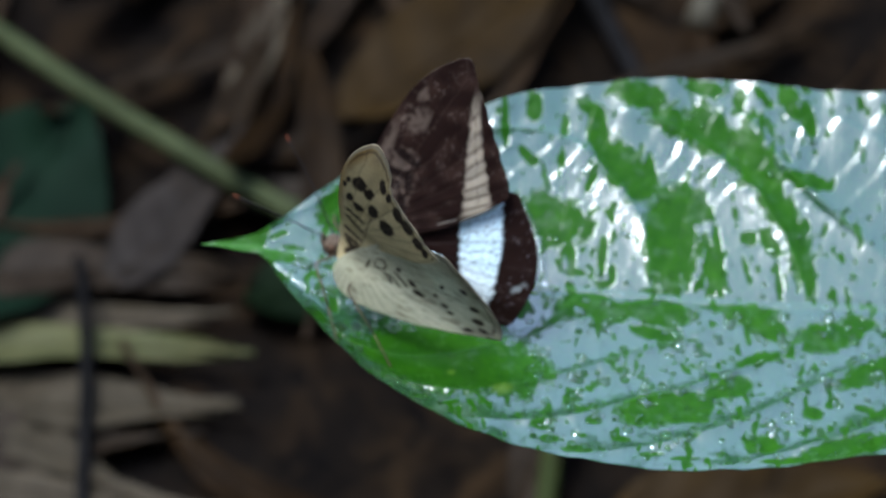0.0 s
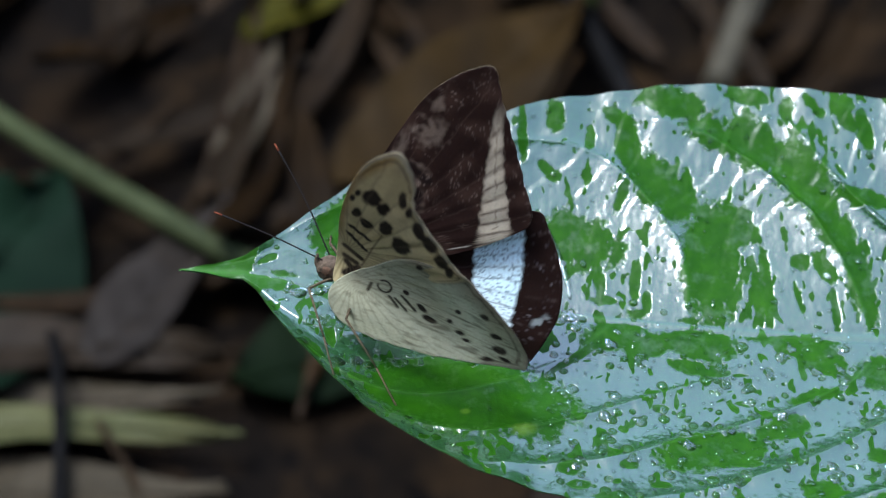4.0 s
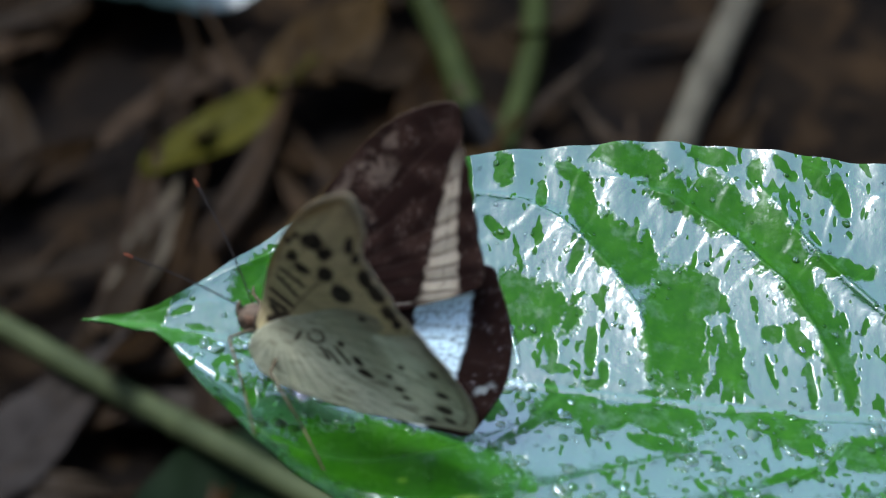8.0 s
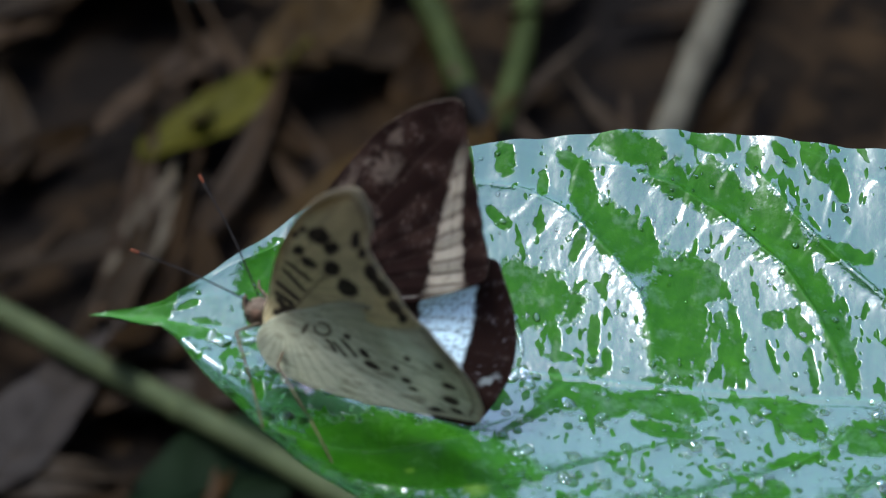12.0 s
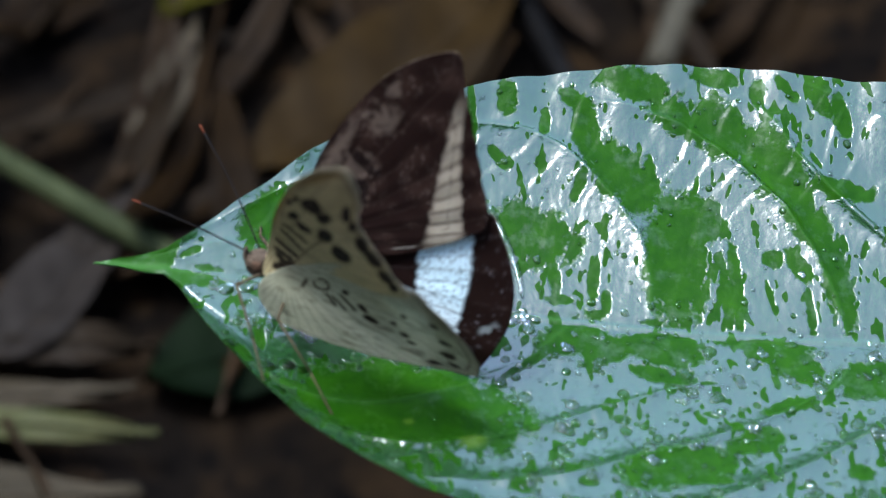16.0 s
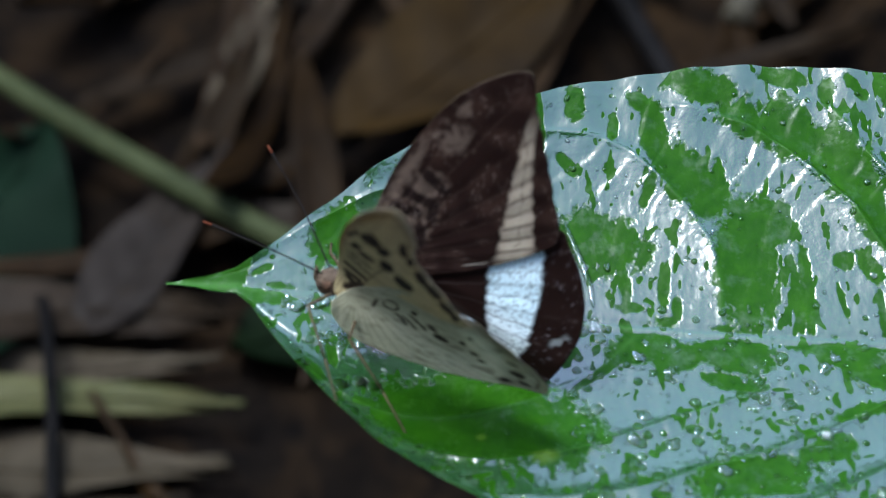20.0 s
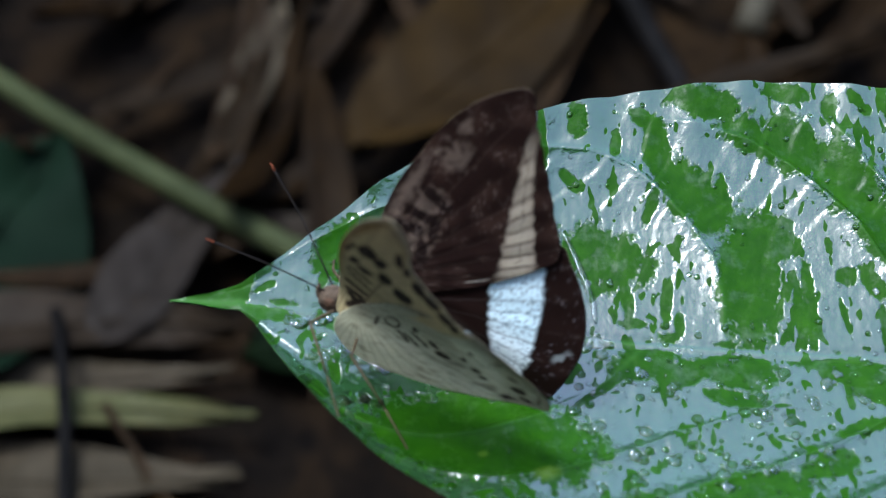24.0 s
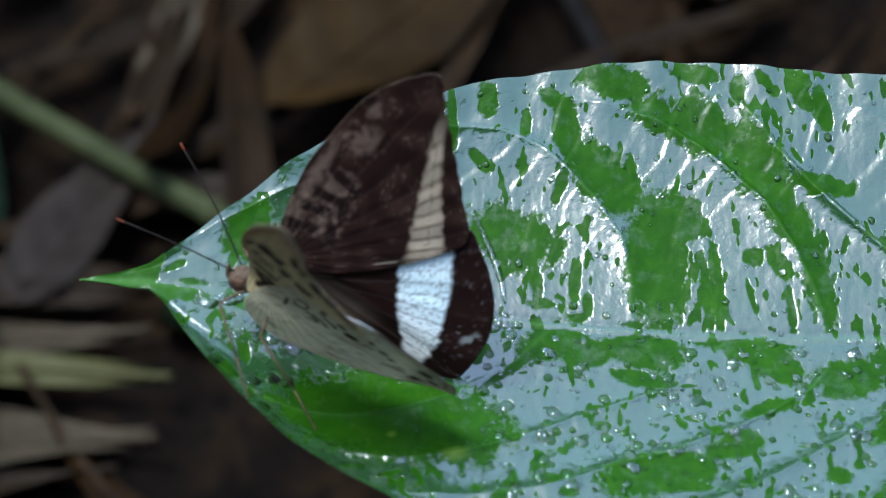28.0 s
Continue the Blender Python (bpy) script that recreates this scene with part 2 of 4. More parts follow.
def mesh_of(name, verts, faces, material, smooth=True):
    me = bpy.data.meshes.new(name)
    me.from_pydata([tuple(v) for v in verts], [], faces)
    me.update()
    for m in material if isinstance(material, (list, tuple)) else [material]:
        me.materials.append(m)
    if smooth:
        me.polygons.foreach_set("use_smooth", [True] * len(me.polygons))
    return me


def part(name, me, parent, label="", m=None):
    """Links a mesh as one object under a thing or under a part."""
    ob = new(name, me)
    ob.parent = parent
    if m is not None:
        ob.matrix_basis = m
    if label:
        ob["label"] = label
    return ob


def tube(points, radii, sides=10, squash=1.0):
    """Vertices and faces of a round, capped, tapering tube along points."""
    pts = [Vector(p) for p in points]
    verts, faces = [], []
    side = Vector((0, 0, 1))
    for i, p in enumerate(pts):
        ahead = (pts[min(i + 1, len(pts) - 1)] - pts[max(i - 1, 0)]).normalized()
        if abs(ahead.dot(side)) > 0.95:
            side = Vector((1, 0, 0))
        e1 = (side - ahead * side.dot(ahead)).normalized()
        e2 = ahead.cross(e1)
        for k in range(sides):
            ang = 2 * math.pi * k / sides
            verts.append(p + (e1 * math.cos(ang) * squash + e2 * math.sin(ang)) * radii[i])
    for i in range(len(pts) - 1):
        for k in range(sides):
            a, b = i * sides + k, i * sides + (k + 1) % sides
            faces.append((a, b, b + sides, a + sides))
    faces.append(tuple(range(sides))[::-1])
    faces.append(tuple(range((len(pts) - 1) * sides, len(pts) * sides)))
    return verts, faces


def curve_points(points, steps):
    """A smooth line (Catmull-Rom) through a few points."""
    p = [Vector(q) for q in points]
    p = [p[0] * 2 - p[1]] + p + [p[-1] * 2 - p[-2]]
    out = []
    for i in range(1, len(p) - 2):
        for k in range(steps):
            t = k / steps
            out.append(0.5 * ((2 * p[i]) + (p[i + 1] - p[i - 1]) * t + (2 * p[i - 1] - 5 * p[i] + 4 * p[i + 1] - p[i + 2]) * t * t + (3 * p[i] - p[i - 1] - 3 * p[i + 1] + p[i + 2]) * t ** 3))
    out.append(p[-2])
    return out


def ball(rings, segs, f):
    """A closed skin: f(theta, phi) gives the place; theta runs from pole to pole."""
    verts, faces = [f(0.0, 0.0)], []
    for i in range(1, rings):
        for k in range(segs):
            verts.append(f(math.pi * i / rings, 2 * math.pi * k / segs))
    verts.append(f(math.pi, 0.0))
    for k in range(segs):
        faces.append((0, 1 + k, 1 + (k + 1) % segs))
        last = 1 + (rings - 2) * segs
        faces.append((len(verts) - 1, last + (k + 1) % segs, last + k))
    for i in range(rings - 2):
        for k in range(segs):
            a, b = 1 + i * segs + k, 1 + i * segs + (k + 1) % segs
            faces.append((a, a + segs, b + segs, b))
    return verts, faces


# ---- ground ----
def build_ground():
    """One sheet to the horizon, finer and rougher near the leaf."""
    ring = [0.0] + [0.02 * 1.16 ** k for k in range(62)]
    ring[-1] = 900.0
    segs, verts, faces = 72, [], []
    for i, r in enumerate(ring):
        for k in range(segs):
            ang = 2 * math.pi * (k + 0.5 * (i % 2)) / segs
            x, y = r * math.cos(ang), 0.2 + r * math.sin(ang)
            lump = noise.noise((x * 9, y * 9, 0.3)) * min(0.008, r * 0.1) + noise.noise((x * 40, y * 40, 2.0)) * 0.003
            verts.append((x, y, lump - 0.006))
    for i in range(len(ring) - 1):
        for k in range(segs):
            a, b = i * segs + k, i * segs + (k + 1) % segs
            faces.append((a, b, b + segs, a + segs))
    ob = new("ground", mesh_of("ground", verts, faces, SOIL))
    return tagged(ob, "dark damp forest soil under the leaf litter", "ground", kind="structure")


ground = build_ground()

# ---- the wet leaf ----
LEAF_M = Matrix(((0.99156, 0.00845, 0.12940, -0.04699), (0.01217, 0.98740, -0.15775, -0.01041), (-0.12910, 0.15799, 0.97896, 0.19750), (0, 0, 0, 1)))
MM = 0.001
AT_X = (-8.7, -4, 0, 2, 4.3, 8, 12, 17, 23, 31.5, 40, 49, 57, 66, 75, 85, 94, 101, 115, 130, 142, 150)
UPPER = (0.15, 0.9, 2.3, 4.0, 6.2, 9.8, 13.3, 18.0, 22.5, 27.0, 31.4, 34.2, 36.1, 37.8, 37.9, 37.2, 36.8, 36.6, 33, 23, 11, 1.2)
LOWER = (0.15, 0.8, 0.9, 2.8, 6.2, 11.5, 16.0, 21.0, 25.0, 29.5, 31.6, 33.2, 33.6, 33.5, 32.7, 31.0, 29.8, 28.8, 25, 18, 8, 1.2)


def half_width(x, side):
    return np.interp(x, AT_X, UPPER if side > 0 else LOWER)


def midrib_y(x):
    return np.interp(x, (-9, 0, 45, 66, 80, 100, 150), (-0.3, 0, -1.0, -1.4, -1.1, 0.3, 4.0))


# side veins: how far along the rib each one lies at steps from the midrib to the edge
UPPER_T = (0.0, 0.18, 0.35, 0.5, 0.6, 0.7, 0.78, 0.85, 0.92, 1.0)
UPPER_VEINS = ((13, 12.5, 10.5, 7.5, 4, 0, -5, -11, -18, -26), (37.5, 37, 35, 32, 28.5, 25, 20, 13, 5, -4), (61.7, 61.8, 60.2, 56.4, 53.2, 49.6, 45, 36, 28, 18),
               (87.5, 86.0, 83.1, 79.4, 74.8, 70.1, 65, 58, 49, 38), (105, 102, 95, 88.5, 84.5, 81, 79, 76.5, 69, 60), (128, 125, 119, 112, 107, 102, 98, 94, 88, 79), (152, 149, 144, 138, 132, 127, 122, 116, 109, 100))
LOWER_T = (0.0, 0.17, 0.25, 0.4, 0.52, 0.62, 0.72, 0.85, 0.93, 1.0)
LOWER_VEINS = ((26, 22, 19, 14, 9, 4, -1, -8, -13, -18), (51.5, 47.1, 44, 37.5, 31, 26, 20, 12, 6, 0), (74.5, 69.5, 65.5, 55.2, 48, 41.8, 35.5, 26, 19, 12),
               (88.6, 86.5, 84.5, 76, 67, 58.5, 52.2, 41.6, 34, 27), (112, 103, 99.5, 93.6, 87, 81, 74.5, 63.5, 55, 48), (135, 128, 124, 117, 112, 107, 101, 92.5, 80, 70), (160, 152, 148, 141, 136, 131, 125, 117, 105, 95))


def vein_phase(x, t):
    """Counts the side veins: whole numbers on a vein. They leave the midrib and arch towards the tip."""
    x, t = np.asarray(x, float), np.asarray(t, float)
    a = np.abs(t)
    count = 0.0
    for way, veins, half in ((UPPER_T, UPPER_VEINS, t > 0), (LOWER_T, LOWER_VEINS, t <= 0)):
        lines = [np.interp(a, way, v) for v in veins]
        count = count + half * sum(np.clip((x - p) / (q - p), 0, 1) for p, q in zip(lines, lines[1:]))
    return count


def rib_phase(x, y):
    """Counts the cross ribs, which run straight out from the midrib and lean towards the base higher up."""
    return (x - 0.62 * np.logaddexp(0, (y - 9) / 2) * 2 + 0.9 * np.sin(x * 0.37) + 0.7 * np.sin(y * 0.45)) / 4.9


def leaf_height(x, t):
    """Height of the blade over its own plane in mm, x along the midrib and t across from edge to edge."""
    x, t = np.asarray(x, float), np.asarray(t, float)
    w = np.where(t > 0, half_width(x, 1), half_width(x, -1))
    grow = np.clip(w / 26, 0, 1)
    a = np.abs(t)
    h = -2.6 * np.clip(x / 25, 0, 1) + np.where(t > 0, 6.6 * a ** 1.6, 7.6 * a ** (1.6 + 1.8 * np.clip((34 - x) / 22, 0, 1))) * grow
    f = vein_phase(x, t)
    f = f - np.floor(f)
    steep = np.where(t > 0, 0.15, 0.18)
    bulge = np.exp((f - 1) / steep) + np.exp(-f / np.where(t > 0, 0.12, 0.12)) - 0.25 * np.sin(np.pi * f)
    fade = np.clip(a / 0.12, 0, 1) * np.clip((1.02 - a) / 0.2, 0, 1)
    h = h + np.where(t > 0, 0.9 * np.clip((0.98 - a) / 0.35, 0.25, 1), 0.55) * grow * bulge * fade * np.clip((a - 0.06) / 0.4, 0, 1)
    s = rib_phase(x, t * w)
    s = s - np.floor(s)
    h = h + np.where(t > 0, 0.07 + 0.13 * np.clip((t - 0.45) / 0.2, 0, 1), 0.10) * grow * np.minimum(1 - s, s / 0.2) * fade * (0.75 + 0.35 * np.sin(0.9 * x + 7 * a))
    h = h + 0.006 * grow * np.sin(x * 4.9 + 1.5 * np.sin(t * w * 0.4)) * fade
    near = vein_phase(x, t)
    h = h + 0.10 * grow * np.clip((0.9 - a) / 0.3, 0, 1) * np.exp(-((near - np.round(near)) * 24.5 / 0.5) ** 2) * fade
    h = h + 0.30 * np.sin(x * 0.31 + 2.0 * np.sign(t)) * a ** 3 + 0.18 * np.sin(x * 0.9) * a ** 4
    h = h - 0.45 * np.exp(-((a * w) / 1.0) ** 2) * grow + 0.36 * np.exp(-((a * w) / 0.48) ** 2) * grow
    return h


def leaf_point(x, t):
    w = np.where(np.asarray(t) > 0, half_width(x, 1), half_width(x, -1))
    return np.stack([np.asarray(x, float), midrib_y(x) + t * w, leaf_height(x, t)], -1)


# where the film of water has drawn back, or the wing's shade is put in: ovals of x, y, two radii and lean
DRY_AND_SHADED_SPOTS = [
    [(64.9, 9.4, 3.7, 8.6, 4), (58.6, 19.4, 5.5, 3.0, -46), (52.9, 26.1, 1.5, 3.6, 11), (68.2, 15.1, 2.8, 2.7, 4), (58.9, 32.8, 4.9, 1.9, -6), (64.7, 28.5, 3.7, 1.9, -28), (70.7, 27.6, 4.0, 3.0, -37),
     (78.1, 23.5, 5.2, 3.2, -51), (82.4, 16.9, 7.5, 2.2, -63), (86.0, 8.6, 6.9, 1.7, -77), (70.2, 35.1, 2.7, 1.2, -4), (75.7, 33.5, 0.9, 2.0, 3), (87.7, 20.8, 3.8, 1.3, -4), (87.8, 30.4, 0.9, 1.7, 6),
     (46.0, 10.9, 5.3, 3.7, -12), (49.1, 5.9, 0.7, 3.4, 9), (54.4, 5.3, 0.6, 2.5, 0), (56.1, 2.3, 0.6, 1.4, 0)],
    [(50.0, 1.8, 1.7, 0.6, 3), (42.0, 28.7, 1.1, 2.0, 8), (47.4, 26.3, 0.6, 1.5, 0), (51.0, 30.0, 1.5, 1.0, -27), (41.6, 20.6, 1.6, 0.7, -46), (71.7, 4.0, 0.6, 4.3, 5), (73.0, 5.2, 0.7, 5.1, 4),
     (77.9, 10.3, 1.1, 1.1, -16), (81.4, 9.4, 2.3, 1.0, -56), (82.7, 3.2, 0.6, 3.3, 5), (77.6, 4.4, 0.4, 2.3, 14), (79.8, 34.0, 1.8, 0.7, -45), (84.6, 32.5, 2.2, 0.8, -46), (86.8, 32.3, 0.8, 2.2, 4),
     (61.4, 20.0, 1.4, 2.3, 4), (52.1, 17.7, 0.7, 2.3, -17), (80.2, 21.4, 0.9, 2.0, 3), (37.6, 25.6, 0.6, 3.3, 5)],
    [(51.6, -3.4, 4.0, 2.3, 33), (56.5, -5.0, 4.0, 1.6, 26), (63.6, -3.5, 3.7, 3.2, -6), (76.6, -2.0, 5.6, 1.3, 1), (80.3, -5.1, 2.8, 2.2, -20), (63.0, -8.4, 3.5, 1.1, -10), (47.1, -7.3, 5.5, 0.5, 41),
     (89.8, -6.4, 4.1, 2.4, 11), (95.4, -3.5, 2.4, 1.4, 5), (78.8, -11.8, 3.1, 0.9, 22), (97.7, -12.3, 6.1, 1.7, 30), (64.1, -22.8, 6.8, 2.6, 16), (74.1, -17.9, 3.6, 1.5, 23), (68.4, -24.6, 1.8, 0.6, 5),
     (42.7, -15.5, 1.4, 1.0, 6), (86.6, -21.8, 1.4, 1.2, -8), (91.3, -28.4, 6.9, 1.6, 20), (78.1, -28.6, 2.3, 1.6, 4)],
    [(49.9, -32.6, 2.0, 0.6, 0), (45.7, -30.8, 1.3, 0.7, 9), (44.6, -28.2, 1.4, 0.9, 20), (52.7, -26.5, 1.1, 0.7, 5), (56.8, -29.7, 1.2, 0.6, 7), (61.4, -32.0, 1.6, 0.4, 7), (46.1, -18.8, 1.1, 0.6, 19),
     (57.5, -15.9, 1.0, 0.6, 6), (94.5, -20.2, 1.2, 0.6, -9), (98.3, -20.9, 2.9, 0.9, 27), (66.4, -32.4, 1.7, 0.4, 5), (81.6, -31.6, 3.4, 0.5, 9)],
    [(4.0, -0.7, 4.2, 1.2, 3), (14.5, -1.0, 3.1, 1.2, 3), (11.9, 8.3, 2.3, 3.4, -24), (10.2, -12.0, 1.0, 1.9, 37), (12.4, -8.3, 0.6, 1.7, 14), (3.0, 2.3, 1.2, 0.4, 31), (16.5, -15.7, 1.3, 0.8, 4),
     # these two blank out the sheen where the wing shades the leaf
     (31.5, -16.8, 12.0, 6.0, -7), (24.5, -18.6, 6.0, 3.0, -18)],
]


def oval(x, y, cx, cy, rx, ry, ang):
    """Distance from an oval's centre, 1 on its rim."""
    c, s = math.cos(radians(ang)), math.sin(radians(ang))
    dx, dy = x - cx, y - cy
    return np.sqrt(((dx * c + dy * s) / rx) ** 2 + ((dy * c - dx * s) / ry) ** 2)


def sheet_faces(nx, ny, base=0, flip=False):
    i, j = np.meshgrid(np.arange(nx - 1), np.arange(ny - 1), indexing="ij")
    a = (i * ny + j + base).ravel()
    quads = np.stack([a, a + ny, a + ny + 1, a + 1], 1)
    return (quads[:, ::-1] if flip else quads).tolist()


def scatter_water():
    """Where the beads (x along the rib, t across, radius in mm, mould) and the ruffled puddles lie."""
    rnd = random.Random(11)
    drops, puddles = [], []
    while len(drops) < 260:
        x, t = rnd.uniform(1, 104), rnd.uniform(-0.95, 0.95)
        if rnd.random() > half_width(x, t) / 34 or (t > 0.1 and rnd.random() < 0.62):
            continue
        if 12 < x < 42 and -0.85 < t < 0.25 and rnd.random() < 0.85:
            continue
        k = rnd.choices(range(10), (10, 14, 12, 8, 5, 3, 2, 1, 0, 0) if t > 0 else (5, 8, 10, 11, 11, 9, 7, 5, 3, 2))[0]
        drops.append((x, t, DROP_R[k], k))
    for cx, cy, spread in ((12.0, -5.9, 1.6), (17.8, -6.6, 1.2), (21.2, -7.0, 1.3), (8.0, -1.8, 1.9), (15.5, -12.5, 1.3), (45.0, -1.5, 1.2)):
        for _ in range(9):
            x, y = rnd.gauss(cx, spread), rnd.gauss(cy, spread * 0.45)
            puddles.append((x, (y - float(midrib_y(x))) / float(half_width(x, -1)), rnd.choice((0.35, 0.45, 0.6, 0.8, 1.0)), 0))
    while len(puddles) < 150:
        x, t = rnd.uniform(42, 103), rnd.uniform(-0.95, 0.8)
        f = vein_phase(x, t)
        if t > 0 and (abs(f - round(float(f)) + 0.14) > 0.08 or rnd.random() < 0.5):
            continue
        puddles.append((x, t, rnd.choice((0.34, 0.42, 0.5, 0.6, 0.7, 0.85) if t < 0 else (0.3, 0.36, 0.42, 0.5)), 1))
    return drops, puddles


DROP_R = (0.24, 0.29, 0.34, 0.40, 0.46, 0.52, 0.58, 0.66, 0.75, 0.85)
DROPS, PUDDLES = scatter_water()


def build_leaf():
    xs = np.concatenate([np.linspace(-8.7, 104, 540), np.linspace(104.6, 150, 70)])
    tt = np.linspace(-1, 1, 325)
    x, t = np.meshgrid(xs, tt, indexing="ij")
    top = leaf_point(x, t)
    low = top.copy()
    low[..., 2] -= 0.28
    nx, ny = x.shape
    verts = np.concatenate([top.reshape(-1, 3), low[::3, ::3].reshape(-1, 3)]) * MM
    faces = sheet_faces(nx, ny)
    bx, by = low[::3, ::3].shape[:2]
    me = mesh_of("blade", verts[: nx * ny], faces, LEAF)
    px, py = top[..., 0], top[..., 1]
    dry = np.zeros_like(px)
    for spots in DRY_AND_SHADED_SPOTS:
        for spot in spots:
            dry = np.maximum(dry, 1.17 - 0.55 * oval(px, py, *spot))
    dry = np.maximum(dry, np.clip((3.0 - px) / 3.0, 0, 1))
    # small gaps in the film, drawn out across the veins
    rnd = random.Random(8)
    for _ in range(230):
        cx, cy = rnd.uniform(-2, 104), rnd.uniform(-34, 35)
        size = rnd.choice((0.3, 0.35, 0.4, 0.5, 0.6, 0.8))
        lean = rnd.gauss(95 if cy > 0 else 20, 18)
        dry = np.maximum(dry, 1.0 - 0.55 * oval(px, py, cx, cy, size * rnd.uniform(1.1, 2.4), size * rnd.uniform(0.4, 0.75), lean))
    # facet reflection put into the mask: one flank of each cross rib shines, the other stays green
    w = np.where(t > 0, half_width(x, 1), half_width(x, -1))
    s = rib_phase(x, t * w)
    cell = np.floor(s)
    flank = (0.5 - s + cell) * 0.16 + 0.06 * np.sin(cell * 7.3 + np.floor(vein_phase(x, t)) * 3.1)
    dry = dry + flank * np.where(t > 0, 1.0, 0.25) * np.clip(np.abs(t) / 0.1, 0, 1)
    dry = dry - 0.55 * np.exp(-((t * w) / 0.55) ** 2) * np.clip(w / 6 - 0.2, 0, 1)
    dry = np.clip(dry, 0.0, 1.0)
    # no sheen under a bead: water and leaf touch there
    bead = np.zeros_like(px)
    for cx, ct, r, _ in DROPS + PUDDLES:
        q = leaf_point(cx, ct)
        a, b = np.searchsorted(xs, (cx - 2.5, cx + 2.5))
        d = np.hypot(px[a:b] - q[0], py[a:b] - q[1])
        bead[a:b] = np.maximum(bead[a:b], np.clip((r * 1.02 - d) / 0.3 + 0.5, 0, 1))
    f = vein_phase(x, t)
    f = np.abs(f - np.round(f))
    w = np.where(t > 0, half_width(x, 1), half_width(x, -1))
    vein = np.exp(-(np.abs(t) * w / 0.4) ** 2) + 0.35 * np.exp(-(f * 24 / 0.5) ** 2) + 0.5 * np.exp(-((1 - np.abs(t)) * w / 0.25) ** 2)
    pale = np.maximum(np.clip(0.6 - 0.5 * oval(px, py, 38.7, -22.0, 1.9, 1.1, 20), 0, 0.42), np.clip(0.5 - 0.4 * oval(px, py, 31.0, -19.5, 0.7, 0.5, 10), 0, 0.25))
    for key, value in (("dry", dry), ("bead", bead), ("vein", np.clip(vein, 0, 1)), ("pale", pale)):
        me.attributes.new(key, "FLOAT", "POINT").data.foreach_set("value", value.ravel().astype(np.float32))
    thing = new("wet_leaf")
    thing.matrix_world = LEAF_M
    part("blade", me, thing, "glossy green leaf blade under a broken film of rainwater")
    under = mesh_of("underside", verts[nx * ny :], sheet_faces(bx, by, flip=True), LEAF_UNDER)
    part("underside", under, thing)
    # rib below the blade and the stalk that carries the leaf
    rib = [(q[0] * MM, q[1] * MM, (q[2] - 0.45 - 1.05 * (0.3 + k / 49)) * MM) for k, q in enumerate(leaf_point(np.linspace(2, 150, 50), np.zeros(50)))]
    part("midrib", mesh_of("midrib", *tube(rib, np.linspace(0.0003, 0.0013, 50), 8), PETIOLE), thing)
    end = Vector(rib[-1])
    stalk = curve_points([end, end + Vector((0.03, 0.002, -0.004)), end + Vector((0.06, 0.006, -0.03)), end + Vector((0.08, 0.008, -0.10)), end + Vector((0.07, 0.015, -0.178))], 10)
    part("stalk", mesh_of("stalk", *tube(stalk, np.linspace(0.0013, 0.0022, len(stalk)), 10), PETIOLE), thing)
    return tagged(thing, "large green leaf with a drip tip, wet with rain", "leaf")


wet_leaf = build_leaf()


# ---- rain drops on the leaf ----
def leaf_frame(x, t, sink=0.0):
    """A pose on the blade with z along its normal."""
    p, px, pt = leaf_point(x, t), leaf_point(x + 0.25, t), leaf_point(x, t + 0.01)
    zv = Vector((px - p).tolist()).cross(Vector((pt - p).tolist())).normalized()
    xv = (Vector((1, 0, 0)) - zv * zv.x).normalized()
    yv = zv.cross(xv)
    o = Vector(p.tolist()) * MM + zv * sink
    m = Matrix((xv, yv, zv)).transposed().to_4x4()
    m.translation = o
    return LEAF_M @ m


def drop_mesh(seed, r, tall, rings=6, segs=14, ruffle=0.0, material=None):
    rnd = random.Random(seed)
    a1, a2, ph = rnd.uniform(0.0, 0.22), rnd.uniform(0.0, 0.12), rnd.uniform(0, 6)

    def skin(theta, phi):
        s = math.sin(theta) ** 0.8
        wob = noise.noise((2.2 * s * math.cos(phi), 2.2 * s * math.sin(phi), seed * 1.7))
        k = r * (1 + a1 * math.cos(2 * phi + ph) + a2 * math.cos(3 * phi) + ruffle * 0.5 * noise.noise((2 * math.cos(phi), 2 * math.sin(phi), seed * 3.1)))
        z = math.cos(theta)
        return (k * s * math.cos(phi), k * s * math.sin(phi), r * tall * (z * (1 + ruffle * wob) if z > 0 else z * 0.25))

    return mesh_of("water_drop", *ball(rings * 2, segs, skin), material or WATER)


